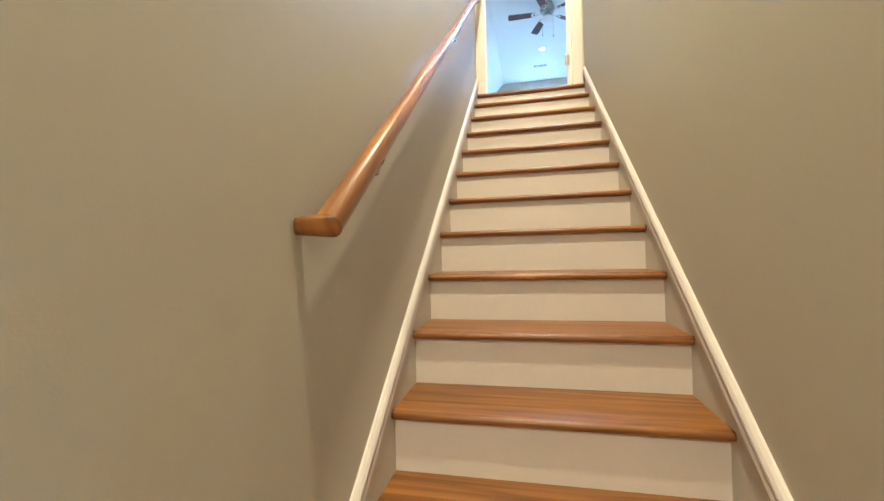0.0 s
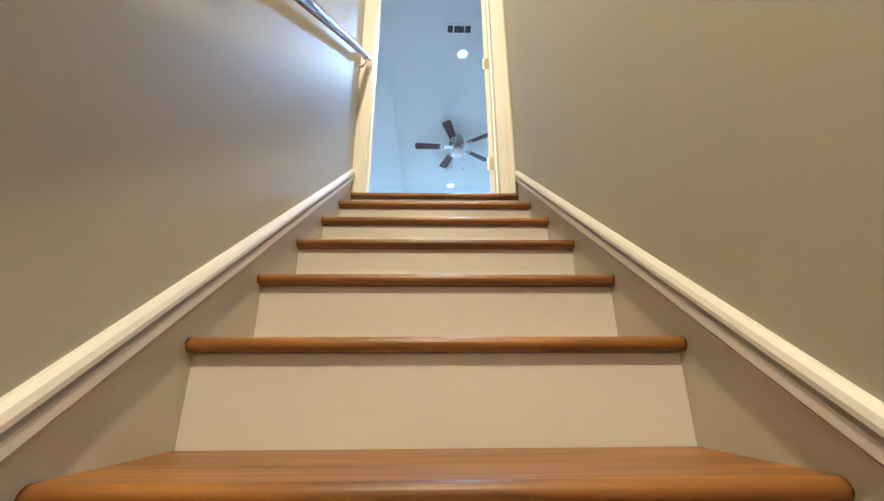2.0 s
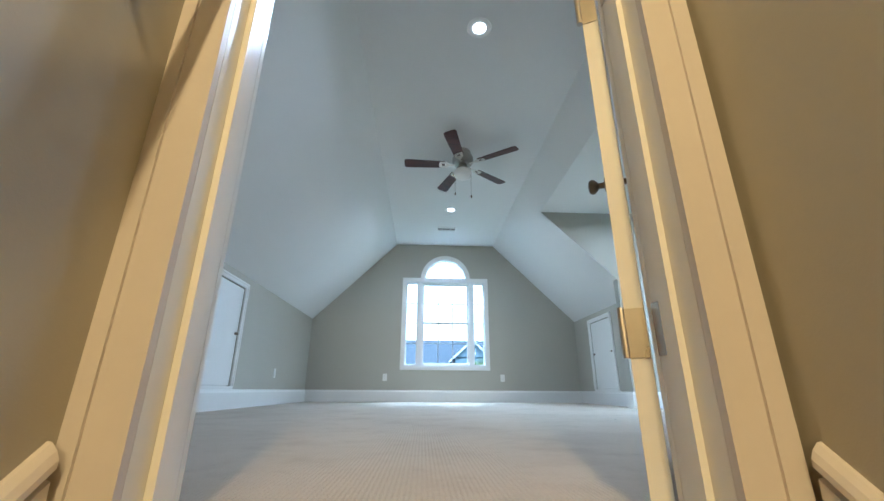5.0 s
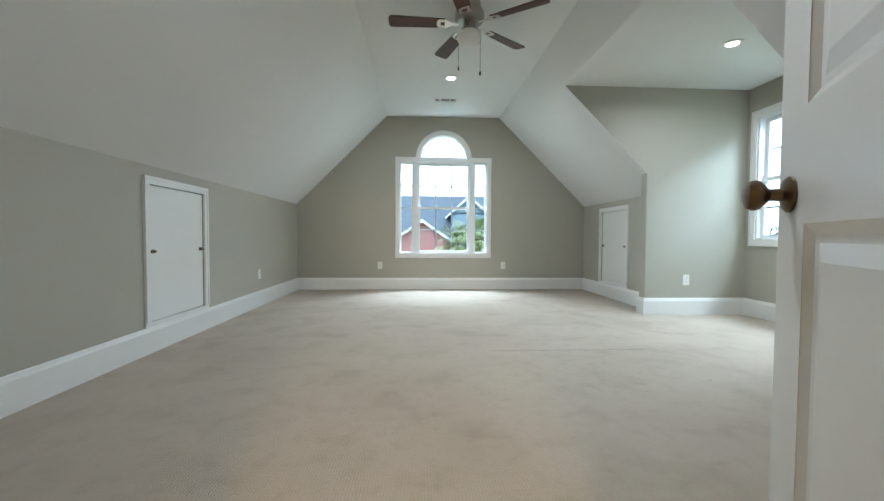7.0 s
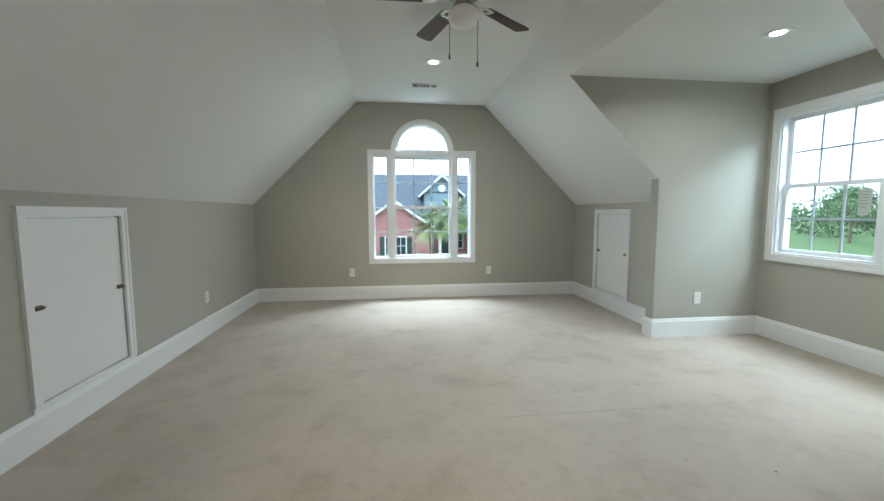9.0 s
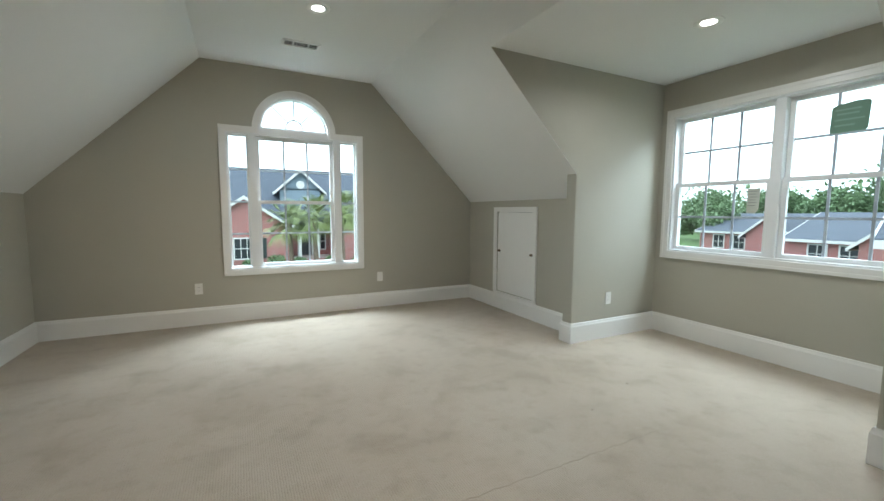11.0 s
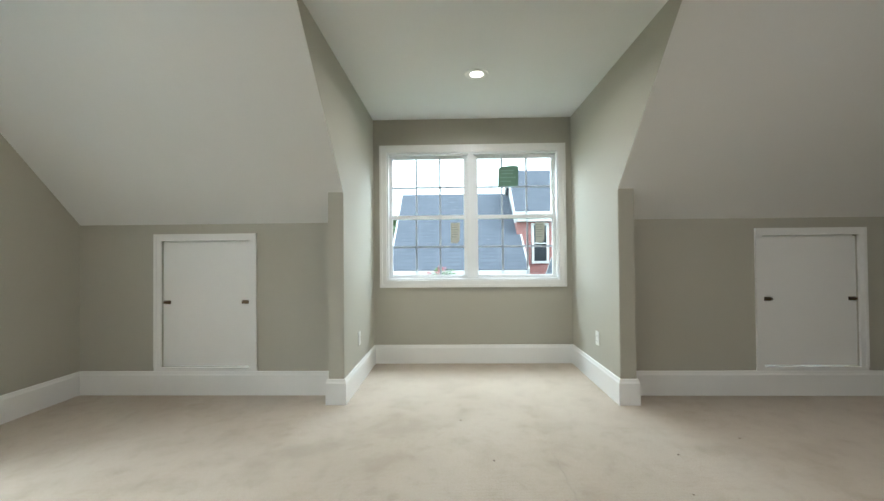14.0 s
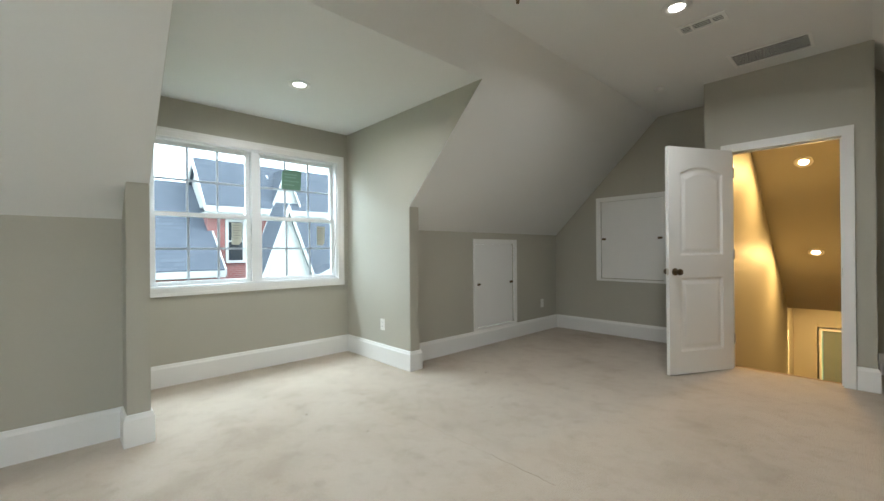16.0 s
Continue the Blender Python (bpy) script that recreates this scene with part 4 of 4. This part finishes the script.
OUT_Z = 0.385
outlet(E_IN @ Matrix.Translation((0.17, OUT_Z, 0)))
outlet(W_IN @ Matrix.Translation((1.955, OUT_Z - 0.01, 0)))
outlet(W_IN @ Matrix.Translation((5.02, OUT_Z, 0)))
for x in (-0.67, 1.31):
    outlet(N_IN @ Matrix.Translation((x, OUT_Z, 0)))
outlet(plane((0, DY1, 0), (1, 0, 0), (0, 0, 1)) @ Matrix.Translation((2.9, OUT_Z, 0)))
outlet(plane((0, DY0, 0), (-1, 0, 0), (0, 0, 1)) @ Matrix.Translation((-2.88, OUT_Z, 0)))

# crumbs on the carpet
for x, y, r in ((2.143, 3.515, 0.007), (1.627, 3.35, 0.006), (1.70, 2.36, 0.006), (1.337, 2.494, 0.005), (1.9, 1.9, 0.006)):
    bm = bmesh.new()
    bmesh.ops.create_icosphere(bm, subdivisions=1, radius=r)
    for v in bm.verts:
        v.co *= random.uniform(0.7, 1.2)
        v.co.z *= 0.5
    ob = new("crumb", mesh(bm, "crumb", BARK))
    ob.location = (x, y, r * 0.4)
    tagged(ob, "tiny dark crumb lying on the beige carpet", "crumb", "crumbs on the carpet")

# ---------------- outdoors ----------------
GZ = -3.15
bm = bmesh.new()
slab(bm, [(-600, -600), (600, -600), (600, 600), (-600, 600)], [rect(-2.6, -7.4, 4.2, 6.9)], pose(0, 0, GZ), -0.3)
structure("ground", bm, GRASS, "mown green lawn reaching to the horizon", "ground")
bm = bmesh.new()
box(bm, -200, 17, GZ + 0.001, 200, 24, GZ + 0.02)
structure("road", bm, ASPHALT, "grey asphalt street", "road")
bm = bmesh.new()
box(bm, -200, 16.7, GZ + 0.001, 200, 17, GZ + 0.14)
box(bm, -200, 24, GZ + 0.001, 200, 24.3, GZ + 0.14)
structure("kerb", bm, CONCRETE, "pale concrete kerb along the street", "kerb")
bm = bmesh.new()
box(bm, 7.5, 24.3, GZ + 0.001, 12, 34.4, GZ + 0.03)
structure("driveway", bm, CONCRETE, "pale concrete driveway", "driveway")
# walls below the attic close our own house outside
bm = bmesh.new()
box(bm, XW - 0.13, 6.55, GZ - 0.1, XE + 0.13, 6.69, -0.21)
structure("wall_house", bm, BRICK, "brick wall of the house below the gable window", "wall")


def gable_roof(parent, x0, x1, y0, y1, eave, ridge, along, mat=SHINGLE, over=0.35, wall=None, name="roof"):
    """A pitched roof; along: the axis of its ridge. wall: the gable's material."""
    def at(u, v, z):
        return (u, v, z) if along == "x" else (v, u, z)
    u0, u1, v0, v1 = (x0, x1, y0, y1) if along == "x" else (y0, y1, x0, x1)
    mid = (v0 + v1) / 2
    k = (ridge - eave) / (mid - v0)
    e = eave - over * k
    bm = bmesh.new()
    for s in (v0 - over, v1 + over):
        lo = [bm.verts.new(at(u, w, z)) for u, w, z in ((u0 - over, s, e), (u1 + over, s, e), (u1 + over, mid, ridge), (u0 - over, mid, ridge))]
        hi = [bm.verts.new(v.co + Vector((0, 0, 0.16))) for v in lo]
        bm.faces.new(lo[::-1])
        bm.faces.new(hi)
        for i in range(4):
            j = (i + 1) % 4
            bm.faces.new((lo[i], lo[j], hi[j], hi[i]))
    part(name, bm, mat, parent)
    for u, sgn in ((u0 - over, -1), (u1 + over, 1)):
        bm = bmesh.new()
        for s in (v0 - over, v1 + over):
            vs = [bm.verts.new(at(u + sgn * g, w, z)) for g in (0.004, 0.06) for w, z in ((s, e - 0.06), (s, e + 0.17), (mid, ridge + 0.17), (mid, ridge - 0.1))]
            for q in ((0, 1, 2, 3), (7, 6, 5, 4), (0, 4, 5, 1), (1, 5, 6, 2), (2, 6, 7, 3), (3, 7, 4, 0)):
                bm.faces.new([vs[i] for i in q])
        part("bargeboard", bm, WHITE_OUT, parent, "white bargeboard")
    for s, sgn in ((v0 - over, -1), (v1 + over, 1)):
        bm = bmesh.new()
        p, q = at(u0 - over, s + min(0, sgn * 0.08), e - 0.10), at(u1 + over, s + max(0, sgn * 0.08), e + 0.12)
        box(bm, min(p[0], q[0]), min(p[1], q[1]), p[2], max(p[0], q[0]), max(p[1], q[1]), q[2])
        part("gutter", bm, WHITE_OUT, parent, "white gutter and fascia")
    if wall:
        for u, sgn in ((u0, 1), (u1, -1)):
            bm = bmesh.new()
            a = [bm.verts.new(at(u + g, w, z)) for g in (0, sgn * 0.15) for w, z in ((v0, eave), (v1, eave), (mid, ridge))]
            for q in ((0, 1, 2), (5, 4, 3), (0, 3, 4, 1), (1, 4, 5, 2), (2, 5, 3, 0)):
                bm.faces.new([a[i] for i in q])
            part("gable", bm, wall, parent)


def block(parent, name, mat, x0, y0, z0, x1, y1, z1, label=""):
    bm = bmesh.new()
    box(bm, x0, y0, z0, x1, y1, z1)
    return part(name, bm, mat, parent, label)


def house_window(parent, x, z, w, h, y, axis="y", shutters=True, cols=2, rows=2):
    """A window on a wall that faces -y (axis y) or -x (axis x); x along the wall, z its foot."""
    m = plane((0, y, 0), (1, 0, 0), (0, 0, 1)) if axis == "y" else plane((y, 0, 0), (0, -1, 0), (0, 0, 1))
    u = x if axis == "y" else -x
    bm = bmesh.new()
    slab(bm, rect(u - w / 2 - 0.1, z - 0.1, u + w / 2 + 0.1, z + h + 0.1), [rect(u - w / 2, z, u + w / 2, z + h)], m, 0.07)
    for i in range(1, cols):
        box(bm, u - w / 2 + w * i / cols - 0.025, z, 0.02, u - w / 2 + w * i / cols + 0.025, z + h, 0.06, m)
    for i in range(1, rows):
        box(bm, u - w / 2, z + h * i / rows - 0.025, 0.02, u + w / 2, z + h * i / rows + 0.025, 0.06, m)
    f = part("window", bm, WHITE_OUT, parent, "white framed window")
    bm = bmesh.new()
    box(bm, u - w / 2, z, 0.004, u + w / 2, z + h, 0.018, m)
    part("pane", bm, DARK_OUT, f)
    if shutters:
        for s in (-1, 1):
            bm = bmesh.new()
            c = u + s * (w / 2 + 0.32)
            box(bm, c - 0.2, z - 0.05, 0.004, c + 0.2, z + h + 0.05, 0.05, m)
            for i in range(int(h / 0.12)):
                box(bm, c - 0.15, z + 0.05 + i * 0.12, 0.05, c + 0.15, z + 0.11 + i * 0.12, 0.065, m)
            part("shutter", bm, SHUTTER, parent, "dark louvred shutter")


# the house across the street
hn = thing("house", "red brick house with slate roof and blue dormer across the street", "house")
F = 36.0
block(hn, "wall", BRICK, -9, F + 3.5, GZ, 13.4, F + 11, 0.4)
gable_roof(hn, -9.4, 13.8, F + 2.6, F + 11.4, 0.3, 5.0, "x", wall=BRICK)
for cx, hw, apex, fy in ((0.1, 3.1, 2.2, F - 0.3), (10.3, 3.2, 2.65, F - 1.2)):
    block(hn, "wall", BRICK, cx - hw, fy, GZ, cx + hw, F + 3.4, 0.0)
    gable_roof(hn, cx - hw - 0.05, cx + hw + 0.05, fy, F + 7.0, 0.0, apex, "y", wall=BRICK)
house_window(hn, 10.1, -2.35, 1.9, 1.35, F - 1.2, cols=4, rows=2)
house_window(hn, 0.2, -2.4, 1.7, 1.5, F - 0.3, cols=4, rows=2)
block(hn, "wall", SIDING, 3.0, F + 3.6, 1.6, 6.4, F + 7, 3.2, "blue-grey dormer siding")
gable_roof(hn, 2.9, 6.5, F + 3.6, F + 8, 3.1, 4.75, "y", wall=SIDING)
bm = bmesh.new()
lathe(bm, [(0, 0), (0.32, 0), (0.36, 0.04), (0.36, 0.08), (0, 0.08)], plane((4.7, F + 3.6, 3.55), (1, 0, 0), (0, 0, 1)), 20)
part("vent", bm, WHITE_OUT, hn, "round white gable vent")
block(hn, "porch_floor", BRICK, 3.25, F + 0.2, GZ, 7.05, F + 3.5, GZ + 0.45)
block(hn, "porch_beam", WHITE_OUT, 3.25, F + 0.3, -0.55, 7.05, F + 0.6, -0.15, "white porch beam")
for x in (3.45, 4.15, 5.6, 6.85):
    block(hn, "column", WHITE_OUT, x - 0.11, F + 0.34, GZ + 0.45, x + 0.11, F + 0.56, -0.55, "white porch column")
block(hn, "front_door", DARK_OUT, 4.5, F + 3.42, GZ + 0.45, 5.5, F + 3.5, GZ + 2.6, "dark front door")
block(hn, "door_frame", WHITE_OUT, 4.32, F + 3.45, GZ + 0.45, 5.68, F + 3.49, GZ + 2.8, "white door frame")
house_window(hn, 6.3, -2.2, 0.8, 1.4, F + 3.5, shutters=False)

# the neighbour beyond the dormer: a long slate roof over brick
he = thing("neighbouring_house", "brick house with a steep slate roof and white gables", "house")
block(he, "wall", BRICK, 14.6, 1.0, GZ, 22.4, 5.7, 0.35)
gable_roof(he, 14.5, 22.5, 0.95, 5.75, 0.55, 3.85, "y", wall=BRICK, over=0.15)
block(he, "wall", BRICK, 16.0, -9.0, GZ, 19.3, 0.94, 2.6, "red brick wing wall")
block(he, "cornice", WHITE_OUT, 15.72, -9.2, 2.45, 19.6, 0.945, 2.68, "white cornice")
gable_roof(he, 15.85, 19.45, -9.0, 0.93, 2.85, 4.75, "y", wall=WHITE_OUT, over=0.12)
gable_roof(he, 16.0, 17.6, -2.45, -1.45, 3.15, 4.45, "x", wall=WHITE_OUT, over=0.08)
house_window(he, 0.0, 0.85, 0.5, 1.45, 16.0, "x", shutters=False, cols=1)
gable_roof(he, 13.9, 20.5, -9.0, -1.75, 0.0, 4.3, "y", wall=SIDING, over=0.12)
block(he, "wall", WHITE_OUT, 12.25, -1.1, GZ, 13.2, 0.2, -0.3, "white sided bay")
gable_roof(he, 12.2, 13.3, -1.5, 0.6, -0.35, 2.5, "x", wall=WHITE_OUT, over=0.12)
gable_roof(he, 13.3, 17.4, -6.5, 1.0, -1.2, 0.5, "x", wall=WHITE_OUT, over=0.12)

# houses farther along the street
for x, y, w, d, apex in ((38, 13.0, 12, 9, 1.2), (46, 24, 14, 10, 1.1), (47, 6.5, 12, 9, 1.5)):
    h = thing("distant_house", "low red brick house with a slate roof beyond the lawns", "house", group="houses along the street")
    block(h, "wall", BRICK, x, y - d / 2, GZ, x + w, y + d / 2, -0.7)
    gable_roof(h, x, x + w, y - d / 2, y + d / 2, -0.7, apex, "y", wall=WHITE_OUT)
    block(h, "wall", BRICK, x - 2.5, y - d / 2 + 0.6, GZ, x - 0.01, y - d / 2 + 4.2, -0.8)
    gable_roof(h, x - 2.5, x + 3, y - d / 2 + 0.5, y - d / 2 + 4.3, -0.8, 0.9, "x", wall=BRICK)
    for k in (-0.25, 0.1, 0.3):
        house_window(h, y + k * d, -2.4, 1.0, 1.3, x, "x", shutters=False)
h = thing("distant_house", "low red brick house farther down the street", "house", group="houses along the street")
block(h, "wall", BRICK, 19, F + 2, GZ, 30, F + 11, 0.0)
gable_roof(h, 19, 30, F + 2, F + 11, 0.0, 4.2, "x", wall=WHITE_OUT)
house_window(h, 22, -2.4, 1.4, 1.4, F + 2)
h = thing("distant_house", "low red brick house farther down the street", "house", group="houses along the street")
block(h, "wall", BRICK, -26, F + 2, GZ, -13, F + 11, 0.0)
gable_roof(h, -26, -13, F + 2, F + 11, 0.0, 4.6, "x", wall=WHITE_OUT)


def leaf_cloud(bm, c, rx, rz, n, size, rng):
    for _ in range(n):
        while True:
            p = Vector((rng.uniform(-1, 1), rng.uniform(-1, 1), rng.uniform(-1, 1)))
            if 0.25 < p.length < 1:
                break
        p = Vector((p.x * rx, p.y * rx, p.z * rz)) + Vector(c)
        q = Euler((rng.uniform(-1.2, 1.2), rng.uniform(-1.2, 1.2), rng.uniform(0, 6.28))).to_matrix()
        s = size * rng.uniform(0.6, 1.3)
        bm.faces.new([bm.verts.new(p + q @ Vector(v)) for v in ((-s, 0, 0), (0, -s * 0.55, s * 0.12), (s, 0, 0), (0, s * 0.55, s * 0.12))])


def tree(x, y, height, spread, rng, leaves=2200, size=0.24, label="broad-leaved tree with a full green crown", mat=LEAF, foot=GZ):
    t = thing("tree", label, "tree", pose(x, y, foot), "trees behind the houses")
    bm = bmesh.new()
    tube(bm, [(0, 0, -0.1), (0.1, 0, height * 0.3), (0, 0.1, height * 0.55), (0, 0, height * 0.8)], 0.2, 8, [height * 0.03, height * 0.022, height * 0.016, 0.03])
    clumps = []
    for i in range(11):
        a, h, r = rng.uniform(0, 6.28), height * rng.uniform(0.42, 0.9), spread * rng.uniform(0.25, 0.8)
        end = (r * math.cos(a), r * math.sin(a), h)
        tube(bm, [(0, 0.05, h * 0.62), (end[0] * 0.5, end[1] * 0.5, h * 0.85), end], 0.05, 5, [height * 0.011, height * 0.007, 0.015])
        clumps.append((end, spread * rng.uniform(0.3, 0.5)))
    clumps.append(((0, 0, height * 0.88), spread * 0.4))
    part("trunk", bm, BARK, t, smooth=True)
    bm = bmesh.new()
    for c, r in clumps:
        leaf_cloud(bm, c, r, r * 0.75, leaves // len(clumps), size, rng)
    part("crown", bm, mat, t)


def palm(x, y, height, rng):
    t = thing("palm_tree", "cabbage palm with a fan-leaved green crown in the lawn", "palm", pose(x, y, GZ), "palms across the street")
    bm = bmesh.new()
    pts = [(0.05 * math.sin(i * 0.7), 0, height * i / 8 - 0.05) for i in range(9)]
    tube(bm, pts, 0.15, 9, [0.19, 0.17, 0.16, 0.15, 0.15, 0.15, 0.16, 0.17, 0.14])
    part("trunk", bm, BARK, t)
    bm = bmesh.new()
    for i in range(64):
        a, el, l = rng.uniform(0, 6.28), rng.uniform(-0.7, 1.3), rng.uniform(1.0, 1.75)
        d = Vector((math.cos(a) * math.cos(el), math.sin(a) * math.cos(el), math.sin(el)))
        o = Vector((0, 0, height))
        side = d.cross(Vector((0, 0, 1))).normalized()
        for k in range(-7, 8):
            w = (d + side * k * 0.11 + Vector((0, 0, -0.02 * abs(k)))).normalized()
            p0, p1 = o + d * l * 0.45, o + d * l * 0.45 + w * l * 0.5
            tip = o + d * l * 0.45 + w * l * 0.85 + Vector((0, 0, -0.25 * l))
            n = w.cross(Vector((0, 0, 1))).normalized() * 0.022
            bm.faces.new([bm.verts.new(v) for v in (p0 - n * 0.4, p1 - n, tip, p1 + n)])
        tube(bm, [tuple(o), tuple(o + d * l * 0.47)], 0.012, 4)
    part("crown", bm, PALM_LEAF, t)


rng = random.Random(7)
for x, y, h in ((4.1, 28.6, 3.9), (5.7, 28.0, 4.3), (2.7, 29.6, 3.6), (7.2, 29.5, 4.2)):
    palm(x, y, h, rng)
for x, y, h, s in ((62, 30, 8.5, 5), (58, 22, 8, 4.5), (60, 16.5, 13, 5), (52, 11.2, 11.5, 4), (70, 19, 11, 6), (66, 40, 9, 6), (72, 5, 12, 6), (64, 50, 9, 6), (50, 31, 6.5, 3.5)):
    tree(x, y, h * 0.85, s * 0.9, rng, 7000, 0.2)
for x, y, h, s in ((20.5, F + 14, 8, 3.5), (27, F + 16, 9, 4.5), (33, F + 8, 8, 4), (16.6, F + 1.0, 5.5, 2.0)):
    tree(x, y, h, s, rng, 2400, 0.28)
# crape myrtle in bloom before the neighbour's eave
myrtle = thing("flowering_shrub", "tall slim shrub with pink blossom by the eave", "shrub", pose(12.6, 4.05, GZ))
bm = bmesh.new()
for i in range(5):
    a = i * 1.3
    tube(bm, [(0, 0, -0.05), (0.15 * math.cos(a), 0.15 * math.sin(a), 1.8), (0.35 * math.cos(a), 0.35 * math.sin(a), 3.7)], 0.02, 6, [0.04, 0.03, 0.012])
part("stems", bm, BARK, myrtle)
bm = bmesh.new()
for i in range(9):
    leaf_cloud(bm, (rng.uniform(-0.4, 0.4), rng.uniform(-0.4, 0.4), rng.uniform(2.6, 3.75)), 0.22, 0.25, 90, 0.05, rng)
part("leaves", bm, LEAF, myrtle)
bm = bmesh.new()
for i in range(6):
    leaf_cloud(bm, (rng.uniform(-0.4, 0.4), rng.uniform(-0.4, 0.4), rng.uniform(3.6, 3.85)), 0.09, 0.1, 34, 0.028, rng)
part("blossom", bm, FLOWER, myrtle, "pink blossom")
# low shrubs by the houses
for x, y, r in ((8.4, F - 1.9, 0.6), (9.6, F - 2.0, 0.5), (11.2, F - 2.0, 0.55), (12.6, F - 1.9, 0.8), (-1.4, F - 1.0, 0.6), (0.3, F - 1.0, 0.5), (2.2, F - 1.0, 0.7), (4.0, F - 0.6, 0.5), (6.4, F - 0.6, 0.5), (33.0, 11, 0.8), (33.2, 13.5, 0.7), (33, 9.4, 0.9), (44, 5, 0.8)):
    t = thing("shrub", "clipped green shrub at the foot of a house", "shrub", pose(x, y, GZ), "shrubs by the houses")
    bm = bmesh.new()
    leaf_cloud(bm, (0, 0, r * 0.75), r, r * 0.75, 420, 0.1, rng)
    part("foliage", bm, LEAF, t)
# far line of woods
bm = bmesh.new()
for i in range(150):
    a = radians(-25 + i * 1.05)
    d = rng.uniform(95, 125)
    hgt = rng.uniform(4.5, 8) if a < 1.0 else rng.uniform(8, 13)
    leaf_cloud(bm, (d * math.sin(a), d * math.cos(a), GZ + hgt * 0.45), 3.5, hgt * 0.55, 260, 0.5, rng)
tagged(new("far_woods", mesh(bm, "far_woods", LEAF)), "line of green woods on the horizon", "trees", kind="stuff")
